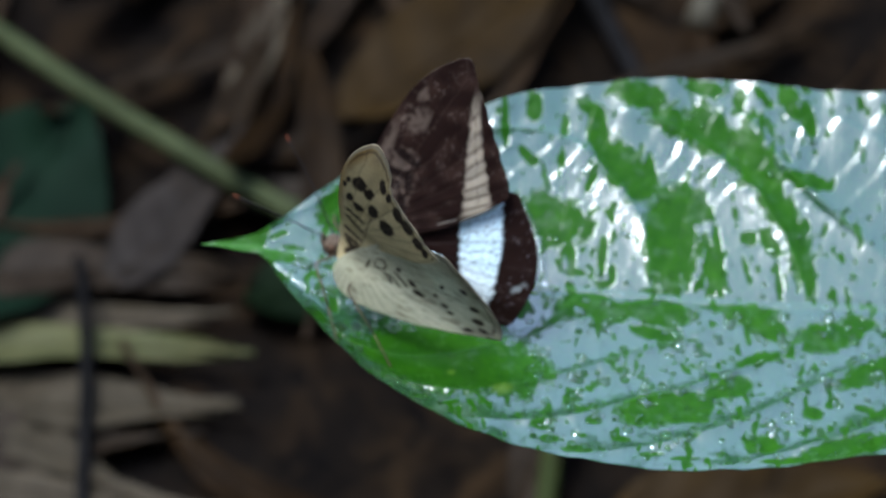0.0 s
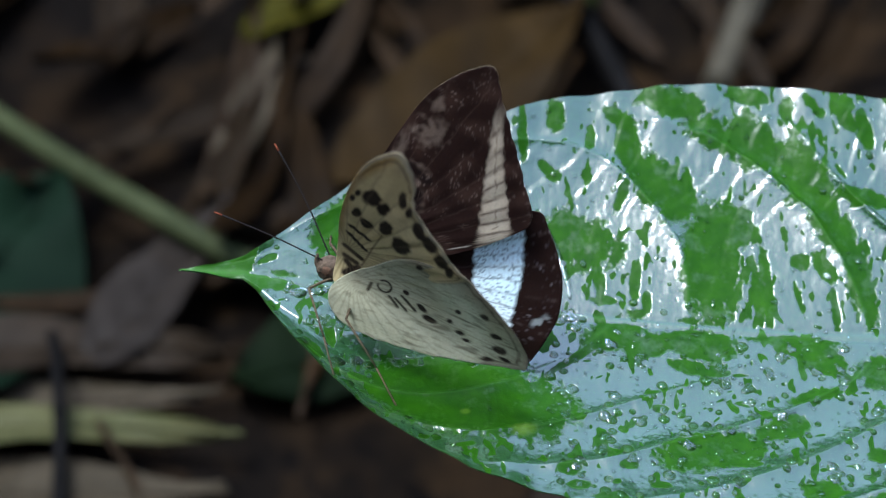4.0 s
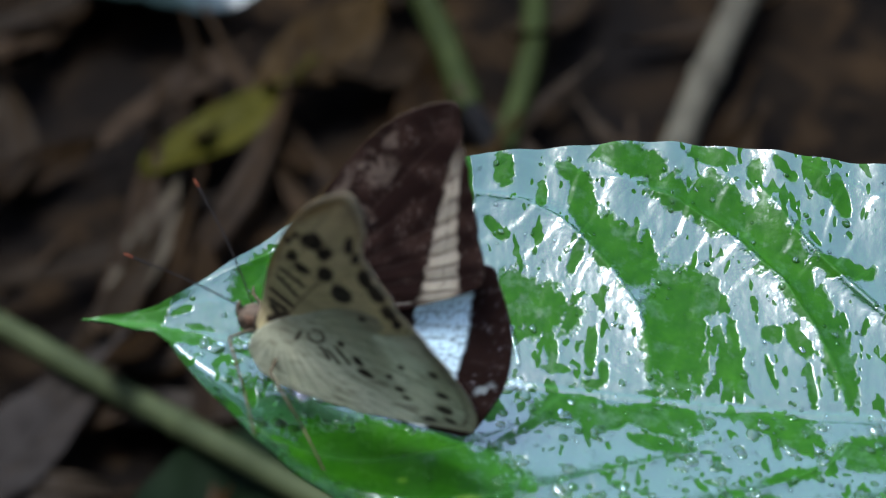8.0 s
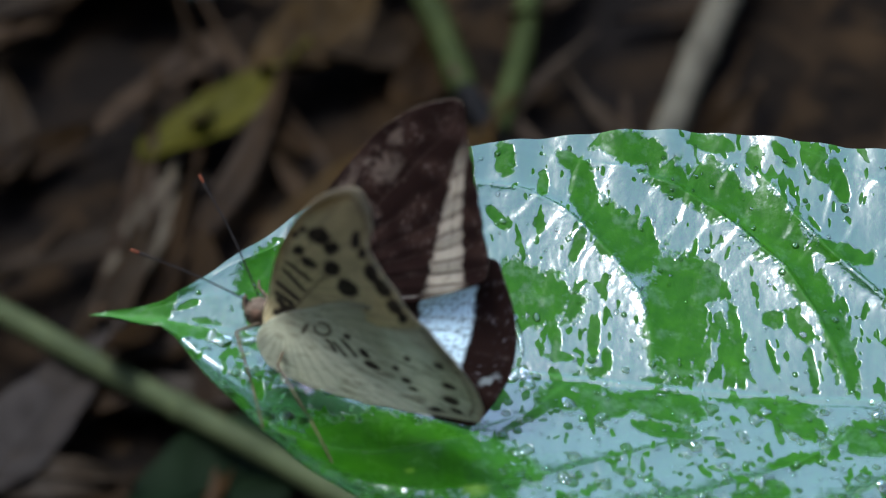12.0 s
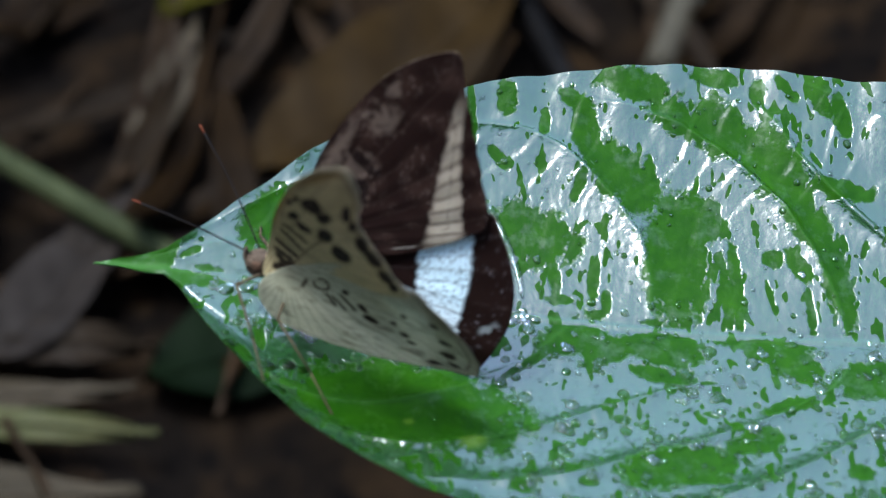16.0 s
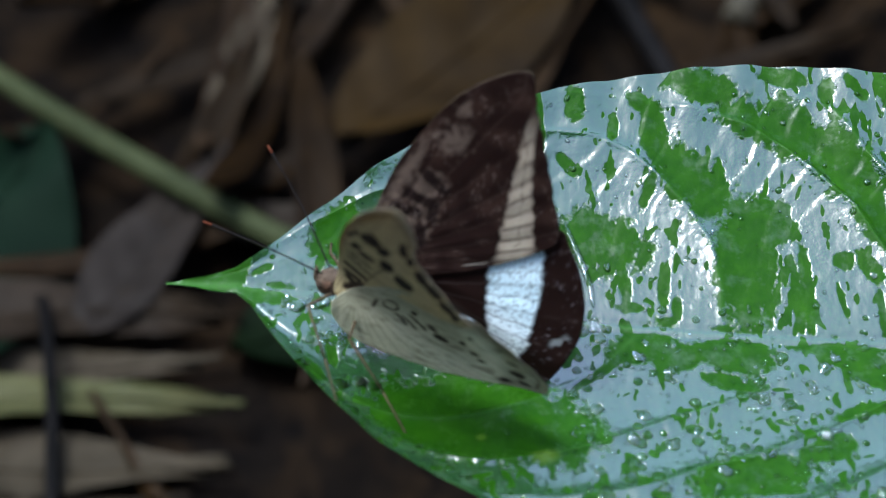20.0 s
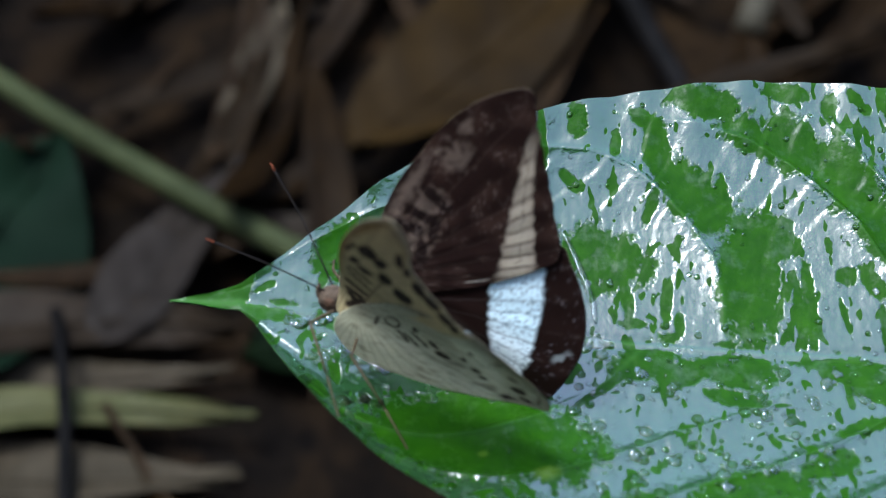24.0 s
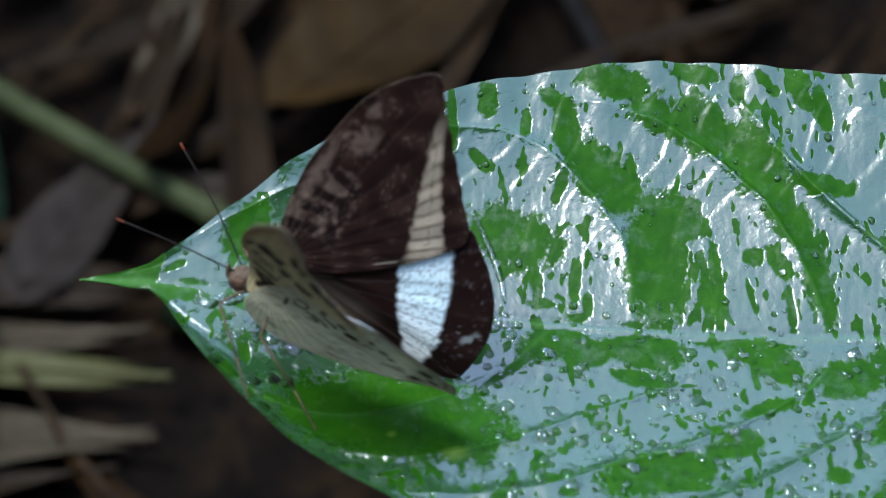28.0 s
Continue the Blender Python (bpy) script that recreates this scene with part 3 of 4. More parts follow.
def build_drops():
    rnd = random.Random(12)
    moulds = []
    for k in range(10):
        ob = new("water_drop", drop_mesh(k, DROP_R[k] * MM, 0.48 if k < 7 else 0.36))
        moulds.append(tagged(ob, "small clear raindrop beaded on the green leaf", "water drop", "raindrops on the leaf"))
    used = set()
    for x, t, _, k in DROPS:
        m = leaf_frame(x, t) @ Matrix.Rotation(rnd.uniform(0, 6.28), 4, "Z")
        if k in used:
            copy_thing(moulds[k], m)
        else:
            moulds[k].matrix_world = m
            used.add(k)
    # ruffled puddles beside the feet and along the veins
    for x, t, r, _ in PUDDLES:
        ob = new("water_puddle", drop_mesh(int(x * 10), r * MM, 0.26 if t < 0 else 0.22, 9, 20, 0.9, RUFFLED))
        ob.matrix_world = leaf_frame(x, t)
        tagged(ob, "flat bead of rainwater glinting on the leaf", "water drop", "raindrops on the leaf")
    # the raised rim of water along the hindwing's edge
    rim = [leaf_point(x, (y - midrib_y(x)) / half_width(x, 1)) for x, y in ((40.6, 14.2), (42.2, 11.0), (43.8, 7.3), (44.8, 4.4), (45.3, 1.5))]
    line = curve_points([(q[0] * MM, q[1] * MM, q[2] * MM) for q in rim], 8)
    radii = [0.00012 + 0.00036 * math.sin(math.pi * k / (len(line) - 1)) ** 0.6 for k in range(len(line))]
    ob = new("water_rivulet", mesh_of("water_rivulet", *tube(line, radii, 14, 0.6), WATER))
    ob.matrix_world = LEAF_M
    tagged(ob, "thin curved rivulet of water on the wet leaf", "water drop")
    # the finest beads, past counting
    rnd = random.Random(13)
    verts, faces = [], []
    for _ in range(2300):
        x, t = rnd.uniform(-2, 104), rnd.uniform(-0.97, 0.97)
        if rnd.random() > half_width(x, t) / 38 or (t > 0 and rnd.random() < 0.8) or (17 < x < 42 and -0.9 < t < -0.3):
            continue
        m = LEAF_M.inverted() @ leaf_frame(x, t)
        r = rnd.uniform(0.13, 0.34) * MM
        v, f = ball(6, 8, lambda th, ph: (r * math.sin(th) * math.cos(ph), r * math.sin(th) * math.sin(ph), r * 0.6 * math.cos(th) * (1 if th < 1.57 else 0.2)))
        base = len(verts)
        verts += [m @ Vector(q) for q in v]
        faces += [tuple(i + base for i in q) for q in f]
    ob = new("fine_water_beads", mesh_of("fine_water_beads", verts, faces, WATER))
    ob.matrix_world = LEAF_M
    tagged(ob, "fine beads of water scattered over the wet leaf", "water drops", kind="stuff")


build_drops()

# ---- the butterfly ----
# Its own space: x along the body to the rear, y to the side away from the camera, z up between the wings.
FLY_M = Matrix(((0.81092, 0.23930, 0.53400, -0.02985), (-0.30037, 0.95338, 0.02891, -0.01324), (-0.50219, -0.18384, 0.84499, 0.20332), (0, 0, 0, 1)))
WMM = 0.00105
FORE = [(0, 0), (-1.2, 1.2), (-2.2, 2.6), (-3.2, 5), (-4.2, 8.9), (-5, 13.8), (-4.9, 19), (-4.4, 24.3), (-2.8, 28.7), (-0.9, 31.6), (0.3, 32.7), (1.3, 32.6), (2.2, 31.7),
        (3.2, 30.5), (5.4, 28), (8.7, 24.6), (11.2, 22), (13.4, 19.5), (14.9, 17.8), (14.6, 15.6), (10.4, 9.2), (5, 3.5), (1.5, 0)]
HIND = [(0.5, -3.5), (1.5, -0.4), (3.1, 2.9), (5.3, 8.8), (7.7, 12.2), (11.0, 15.4), (14.6, 18.2), (16.8, 17.1), (19.9, 14.7), (22.4, 11.9), (24.2, 8.4), (24.7, 5.8), (24.9, 1.9), (24.6, -0.6),
        (22.3, -2.3), (18.8, -4.4), (14, -6), (9.7, -7), (6, -7.5), (2.6, -6.8), (0.8, -5.5)]

# the near pair, whose folded bases cover the side of the body
NEAR_FORE = [(0.6, -4.5), (-0.8, -4.2), (-1.6, -1.5), (-2.4, 2.0), (-2.9, 6), (-3.2, 10.5), (-3.4, 15.8), (-3.3, 20.8), (-2.5, 26.7), (-0.9, 30.6), (0.2, 32.2), (1.3, 32.3), (2.4, 31), (3.9, 28),
             (4.8, 24.6), (6.6, 22.4), (9.2, 20.4), (12.1, 17.6), (14.2, 15.8), (10.4, 9.2), (5, 3.5), (2.0, -2)]
NEAR_HIND = [(-0.6, -4.5), (1.2, -0.4), (3.1, 2.9), (5.3, 8.8), (7.7, 12.2), (11.0, 14.4), (14.2, 15.9), (16.8, 14.3), (19.5, 12.2), (22.3, 9.5), (24.3, 6.5), (25.4, 3.9), (25.9, 1.6), (25.6, 0.7),
             (22.4, -1.7), (18.4, -3.8), (14, -6.0), (9.7, -7.7), (6, -8.8), (2.6, -9.0), (0.2, -7.5)]


def smooth_closed(points, n):
    p = np.array(points, float)
    out, m = [], len(p)
    for i in range(m):
        a, b, c, d = p[i - 1], p[i], p[(i + 1) % m], p[(i + 2) % m]
        for k in range(n):
            t = k / n
            out.append(0.5 * (2 * b + (c - a) * t + (2 * a - 5 * b + 4 * c - d) * t * t + (3 * b - a - 3 * c + d) * t ** 3))
    return np.array(out)


def soft(d, edge=0.12):
    """1 inside, 0 outside, d being 1 on the rim."""
    return np.clip((1 + edge - d) / (2 * edge), 0, 1)[:, None]


def stroke(p, r, a, b, width):
    a, b = np.array(a, float), np.array(b, float)
    q = np.stack([p, r], 1) - a
    k = np.clip(q @ (b - a) / ((b - a) @ (b - a)), 0, 1)
    return soft(np.linalg.norm(q - k[:, None] * (b - a), axis=1) / width, 0.4)


def ragged(p, r, scale, seed):
    return np.array([noise.noise((a * scale, b * scale, seed)) for a, b in zip(p, r)])


def lay(colour, mask, value):
    return colour * (1 - mask) + np.array(value) * mask


def veins_of(p, r, cp, cr, step, width, seed):
    """Fine dark radial lines from the wing's root."""
    d = np.hypot(p - cp, r - cr)
    ang = np.arctan2(r - cr, p - cp) / step + 0.10 * ragged(p, r, 0.6, seed)
    return np.clip(1 - np.abs(ang - np.round(ang)) * step * d / width, 0, 1)[:, None]


def upper_pattern(p, r, fore):
    """Inner, upper face: dark brown with a pale band, blue on the hindwing."""
    n1, n2 = ragged(p, r, 1.3, 1.0), ragged(p, r, 0.35, 4.0)
    colour = np.tile((0.0145, 0.0066, 0.0054), (len(p), 1))
    if fore:
        colour = lay(colour, np.clip(n2 * 1.5 + 0.25, 0, 1)[:, None], (0.032, 0.0165, 0.0125))
        # lighter cell blotches and the dark bars across the cell
        for cp, cr, a, b, g in ((-0.7, 13.4, 1.7, 1.2, 60), (-1.4, 20.6, 1.6, 1.2, 70), (0.4, 10.6, 1.6, 1.1, 40), (-2.6, 24.4, 0.8, 0.6, 70), (0.8, 8.0, 1.4, 1.0, 30), (-2.9, 8.2, 0.9, 2.2, 10), (-3.6, 14, 0.6, 4, 2)):
            colour = lay(colour, soft(oval(p, r, cp, cr, a * 1.2, b * 1.2, g) + n1 * 0.9, 0.5) * 0.55, (0.17, 0.125, 0.095))
        for a, b in (((-2.4, 6.3), (0.0, 7.2)), ((-2.3, 9.2), (0.2, 10.0)), ((-1.9, 11.6), (0.0, 11.8)), ((-1.6, 14.8), (1.2, 14.4)), ((1.0, 12.4), (1.8, 10.6)), ((1.6, 8.6), (2.6, 7.0))):
            colour = lay(colour, stroke(p, r, a, b, 0.72 + 0.25 * n1), (0.011, 0.006, 0.0055))
        left, right = p - np.interp(-r, (-27.5, -19.3, -11.2, -8), (3.9, 7.1, 10.6, 12.2)), np.interp(-r, (-27.5, -21.3, -14.6, -9), (5.0, 8.6, 13.4, 15.5)) - p
        band = np.clip(np.minimum(left, right) * 2.2 + 0.5 + n1 * 0.8, 0, 1)[:, None] * np.clip((29.5 - r) / 5, 0, 1)[:, None]
        colour = lay(colour, band * 0.9, (0.43, 0.37, 0.28))
        dusk = np.clip(np.minimum(left, right) * 0.6, 0, 1)[:, None]
        colour = lay(colour, band * (1 - dusk) * 0.45, (0.26, 0.20, 0.15))
        rib = veins_of(p, r, -1.0, 1.5, 0.082, 0.30, 7.0)
        colour = lay(colour, rib * (0.05 + 0.85 * band), (0.05, 0.03, 0.024))
        line = veins_of(p, r, -1.0, 1.5, 0.164, 0.14, 9.0)
        colour = lay(colour, line * 0.10 * (1 - band), (0.19, 0.13, 0.10))
        scratch = np.clip(1 - np.abs(ragged(p * 0.8, r * 0.8, 1.0, 17.0)) / 0.035, 0, 1)[:, None] * np.clip(n2 * 2 + 0.4, 0, 1)[:, None]
        colour = lay(colour, scratch * 0.45 * (1 - band), (0.22, 0.17, 0.14))
        colour = lay(colour, stroke(p, r, (10.0, 9.6), (8.2, 7.8), 0.07) * 0.45, (0.62, 0.57, 0.48))
        mid = np.abs((left - right) + n1)
        colour = lay(colour, np.clip(1 - mid / 0.35, 0, 1)[:, None] * band * 0.7, (0.08, 0.055, 0.04))
    else:
        left = p - np.interp(-r, (-14, -9.3, -6.1, -1.6, 1), (9.2, 10.6, 12.6, 15.4, 17.2))
        right = np.interp(-r, (-17, -14.5, -9.3, -2.7, 1), (13.2, 14.9, 17.8, 20.2, 20.3)) - p
        band = np.clip(np.minimum(left, right) * 2.2 + 0.4 + n1 * 1.0, 0, 1)[:, None]
        low = np.clip((7.0 - r) / 8, 0, 1)[:, None]
        colour = lay(colour, band, np.array((0.72, 0.90, 0.97)) * (1 - low) + np.array((0.96, 0.97, 0.97)) * low)
        rib = veins_of(p, r, 2.0, 0.0, 0.105, 0.18, 3.0)
        colour = lay(colour, rib * band * 0.7, (0.03, 0.045, 0.055))
        crack = np.clip(1 - np.abs(ragged(p * 0.7 + r * 0.5, r * 1.3 - p * 0.5, 1.9, 12.0)) / 0.10, 0, 1)[:, None]
        colour = lay(colour, crack * band * 0.85, (0.10, 0.16, 0.20))
        colour = lay(colour, soft(oval(p, r, 22.6, 6.0, 1.2, 0.4, 62) + n1 * 0.9, 0.3) * 0.5, (0.36, 0.40, 0.40))
        scuff = np.clip(ragged(p * 1.0, r * 3.0, 1.2, 20.0) * 3 - 1.1, 0, 1)[:, None] * np.clip((-right) / 2, 0, 1)[:, None]
        colour = lay(colour, scuff * 0.4, (0.24, 0.21, 0.22))
        colour = lay(colour, veins_of(p, r, 2.0, 0.0, 0.21, 0.12, 5.0) * (1 - band) * 0.3, (0.13, 0.10, 0.09))
        colour = lay(colour, np.clip((3.0 - r) / 5, 0, 1)[:, None] * np.clip((14 - p) / 4, 0, 1)[:, None] * 0.7, (0.18, 0.14, 0.11))
    return colour


def under_pattern(p, r, fore, s):
    """Outer, lower face: pale grey green with dark spots and fine cell lines."""
    n1, n2 = ragged(p, r, 0.9, 31.0), ragged(p, r, 0.22, 33.0)
    if fore:
        colour = np.tile((0.63, 0.515, 0.27), (len(p), 1))
        tip = np.clip((r - 19) / 9, 0, 1)[:, None]
        colour = lay(colour, tip * 0.75, (0.40, 0.30, 0.15))
        rim = np.clip(1 - np.abs(p + 3.3 - np.clip(r - 22, 0, 9) * 0.35) / 1.2, 0, 1)[:, None]
        colour = lay(colour, rim * 0.9, (0.31, 0.18, 0.05))
        smear = np.clip(ragged(p * 0.5, r * 0.28, 1.0, 37.0) * 2.2 - 0.1, 0, 1)[:, None]
        colour = lay(colour, smear * (0.25 + 0.35 * tip), (0.25, 0.19, 0.11))
        edge = np.clip((p * 0.70 + r * 0.71 - 21.5) / 2.2, 0, 1)[:, None]
        colour = lay(colour, edge * 0.6, (0.42, 0.34, 0.21))
        for cp, cr, a, b, g in ((-0.3, 20.5, 1.9, 0.95, 77), (-1.4, 14.6, 1.2, 0.5, 85), (-2.5, 17.7, 0.8, 0.3, 85), (-2.1, 19.6, 0.8, 0.3, 85), (1.5, 19.6, 1.5, 0.65, 83), (2.7, 15.7, 1.8, 0.75, 86), (5.2, 13.7, 2.0, 1.1, 87),
                                (0.2, 13.4, 1.1, 0.8, 87), (3.2, 24.2, 1.6, 0.5, 100), (6.5, 20.2, 1.6, 0.8, 104), (8.3, 18.8, 1.7, 0.9, 103), (10.5, 16.7, 1.6, 0.8, 95), (4.5, 22.6, 1.1, 0.4, 93), (12.0, 15.4, 1.2, 0.5, 94)):
            colour = lay(colour, soft(oval(p, r, cp, cr, a * 1.12, b * 1.2, g) + n1 * 0.25, 0.16), (0.028, 0.02, 0.015))
        for a, b in (((-1.5, 9.8), (1.1, 9.3)), ((-1.5, 7.1), (1.1, 5.2)), ((-1.4, 2.6), (1.1, 2.1)), ((-0.9, 0.5), (0.8, 0.5)), ((-0.4, -0.4), (0.5, -0.9)), ((0.1, -2.4), (1.3, -0.2))):
            colour = lay(colour, stroke(p, r, a, b, 0.5), (0.02, 0.014, 0.011))
        for a, b in (((0.8, -2.4), (1.6, 0.9)), ((1.6, 0.9), (2.0, 7.3)), ((2.0, 7.3), (2.6, 13.0)), ((2.6, 13.0), (-1.6, 14.0))):
            colour = lay(colour, stroke(p, r, a, b, 0.15) * 0.6, (0.12, 0.085, 0.05))
        colour = lay(colour, veins_of(p, r, -1.0, 1.5, 0.155, 0.22, 41.0) * 0.45, (0.13, 0.10, 0.06))
    else:
        colour = np.tile((0.55, 0.535, 0.365), (len(p), 1))
        colour = lay(colour, np.clip(n2 + 0.3, 0, 1)[:, None] * 0.4, (0.58, 0.57, 0.40))
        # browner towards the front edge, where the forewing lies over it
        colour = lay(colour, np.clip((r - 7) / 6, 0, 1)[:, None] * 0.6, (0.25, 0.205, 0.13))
        edge = np.clip((oval(p, r, 8, -1, 17.2, 19.5, 0) - 0.86) * 6, 0, 1)[:, None]
        colour = lay(colour, edge * 0.45, (0.29, 0.265, 0.18))
        for cp, cr, a, b, g in ((12.4, -0.7, 0.9, 0.45, 11), (16.5, 0.3, 0.6, 0.35, 22), (17.6, -0.4, 0.5, 0.3, 26), (20.7, 4.6, 0.9, 0.55, 60), (21.9, 1.8, 0.9, 0.6, 40), (21.1, -1.4, 0.8, 0.35, 36), (23.0, 0.5, 0.7, 0.35, 13),
                                (14.7, 1.4, 0.45, 0.35, 80), (8.2, 1.6, 0.4, 0.35, 0), (10.8, 0.5, 0.65, 0.45, 140), (18.4, 8.5, 0.9, 0.5, 91), (15.1, 5.0, 0.6, 0.35, 80), (8.6, 11.3, 0.7, 0.35, 78), (11.3, 13.6, 0.9, 0.5, 74)):
            colour = lay(colour, soft(oval(p, r, cp, cr, a * 1.2, b * 1.25, g) + n1 * 0.25, 0.2), (0.03, 0.022, 0.017))
        ring = np.abs(oval(p, r, 5.4, 0.2, 1.2, 0.9, 80) - 1) / 0.16
        gap = soft(oval(p, r, 4.4, 0.4, 0.5, 0.4, 0), 0.2)
        colour = lay(colour, soft(ring, 0.5) * (1 - gap), (0.03, 0.024, 0.018))
        for a, b in (((6.5, -1.1), (8.0, -2.0)), ((7.3, -0.8), (9.2, -1.7)), ((7.9, 0.3), (10.2, -0.8)), ((3.7, -2.1), (3.7, -0.7))):
            colour = lay(colour, stroke(p, r, a, b, 0.24) * 0.95, (0.035, 0.028, 0.02))
        colour = lay(colour, veins_of(p, r, 1.5, -2.0, 0.19, 0.20, 43.0) * 0.38, (0.15, 0.13, 0.08))
        fleck = np.clip(ragged(p * 0.45 + r * 0.3, r * 2.2 - p * 0.6, 1.0, 47.0) * 3 - 0.5, 0, 1)[:, None]
        colour = lay(colour, fleck * 0.5, (0.13, 0.115, 0.07))
        bars = np.clip(ragged(p * 0.25 + r * 0.15, r * 1.3 - p * 0.5, 1.0, 53.0) * 4 - 0.9, 0, 1)[:, None] * np.clip((p - 8) / 4, 0, 1)[:, None]
        colour = lay(colour, bars * 0.55, (0.09, 0.07, 0.045))
    # outer margin: a dark line inside a pale fringe
    outer = np.clip((p * 0.70 + r * 0.71 - (13.5 if fore else 11.0)) / 3, 0, 1)
    line = np.clip(1 - np.abs(s + 0.012 * n1 - 0.925) / 0.022, 0, 1) * outer
    fringe = np.clip((s + 0.01 * n1 - 0.952) / 0.012, 0, 1) * outer
    colour = lay(colour, line[:, None] * 0.75, (0.07, 0.05, 0.035))
    colour = lay(colour, fringe[:, None] * 0.7, (0.40, 0.35, 0.25))
    colour = lay(colour, (np.clip((s - 0.985) / 0.006, 0, 1) * outer)[:, None] * 0.3, (0.08, 0.06, 0.045))
    return colour


def wing_mesh(name, outline, centre, side, fore, bend, rows):
    """A thin closed wing: inner face upper pattern, outer face lower pattern. side: +1 far wing, -1 near wing."""
    rim = smooth_closed(outline, 9)
    if fore:
        rag = np.array([noise.noise((q[0] * 0.9, q[1] * 0.9, 5.0)) for q in rim]) * 0.30
        out = np.clip((rim[:, 0] * 0.7 + rim[:, 1] * 0.71 - 18) / 3, 0, 1)
        rim += (rag * out)[:, None] * np.array((0.7, 0.71))
    centre = np.array(centre, float)
    s = np.linspace(0, 1, rows)[1:]
    flat = np.concatenate([[centre], (centre + (rim[None] - centre) * s[:, None, None]).reshape(-1, 2)])
    p, r = flat[:, 0], flat[:, 1]
    # bend along the root and a shallow camber with vein folds
    way = np.linspace(0, 40, 400)
    u = np.clip(way / 24, 0, 1)
    lean = bend * u * u * (3 - 2 * u) + 1.25 * bend * np.clip((way - 14) / 18, 0, 1) ** 1.5
    z = np.where(r > 0, np.interp(r, way, np.cumsum(np.cos(lean)) * 0.1), r)
    y = np.where(r > 0, np.interp(r, way, np.cumsum(np.sin(lean)) * 0.1), 0.0)
    if bend:
        u = np.clip(way / 4, 0, 1)
        hang = 0.5 * u * u * (3 - 2 * u)
        z = np.where(r > 0, z, -np.interp(-r, way, np.cumsum(np.cos(hang)) * 0.1))
        y = np.where(r > 0, y, np.interp(-r, way, np.cumsum(np.sin(hang)) * 0.1))
    folds = np.cos(np.arctan2(r - 1.0, p + 1.0) * (38 if fore else 30)) * 0.045 * np.clip(np.hypot(p, r) / 10, 0, 1)
    camber = 0.9 * np.sin(np.clip(r / 32, 0, 1) * 3.14) - 0.5 * np.clip(-r / 7, 0, 1)
    y = y + folds + camber * 0.5
    level = -0.45 if fore else 0.06
    # the hindwing folds outwards past the body
    clear = np.clip((5 - r) / 11, 0, 1)
    clear = clear * clear * (3 - 2 * clear)
    y = y + 2.2 * clear
    z = z + 1.2 * clear
    n = len(rim)
    ids = lambda i, k: 0 if i == 0 else 1 + (i - 1) * n + k % n
    faces = [(0, ids(1, k), ids(1, k + 1)) for k in range(n)]
    faces += [(ids(i, k), ids(i + 1, k), ids(i + 1, k + 1), ids(i, k + 1)) for i in range(1, rows - 1) for k in range(n)]
    count = len(flat)
    thick = 0.05
    inner = np.stack([p, (y + level - thick) * side, z], 1) * WMM
    outer = np.stack([p, (y + level + thick) * side, z], 1) * WMM
    verts = np.concatenate([inner, outer])
    # which way the rim runs decides which way the faces look
    area = np.sum(rim[:, 0] * np.roll(rim[:, 1], -1) - np.roll(rim[:, 0], -1) * rim[:, 1])
    turn_over = (area > 0) != (side > 0)
    first = [q[::-1] for q in faces] if turn_over else faces
    second = [tuple(i + count for i in q[::-1]) for q in first]
    edge = []
    last = 1 + (rows - 2) * n
    for k in range(n):
        a, b = last + k, last + (k + 1) % n
        edge.append((a, b, b + count, a + count) if turn_over else (b, a, a + count, b + count))
    me = mesh_of(name, verts, first + second + edge, WING)
    reach = np.concatenate([[0.0], np.repeat(s, n)])
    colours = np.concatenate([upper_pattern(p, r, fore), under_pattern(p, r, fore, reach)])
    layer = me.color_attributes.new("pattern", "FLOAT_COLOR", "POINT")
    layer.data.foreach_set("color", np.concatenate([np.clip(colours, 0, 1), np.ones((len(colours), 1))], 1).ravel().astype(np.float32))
    return me


def turn(a, l, u):
    """A turn about the vector (a, l, u) of the butterfly's axes, by its length in degrees."""
    v = Vector((a, l, u))
    return Matrix.Rotation(radians(v.length), 4, v.normalized()) if v.length > 1e-6 else Matrix.Identity(4)


NEAR_ROOT = Matrix.Translation((-1.96 * MM, -4.13 * MM, 2.29 * MM))
FAR_LEAN = pose(0, 0, 0, -13)


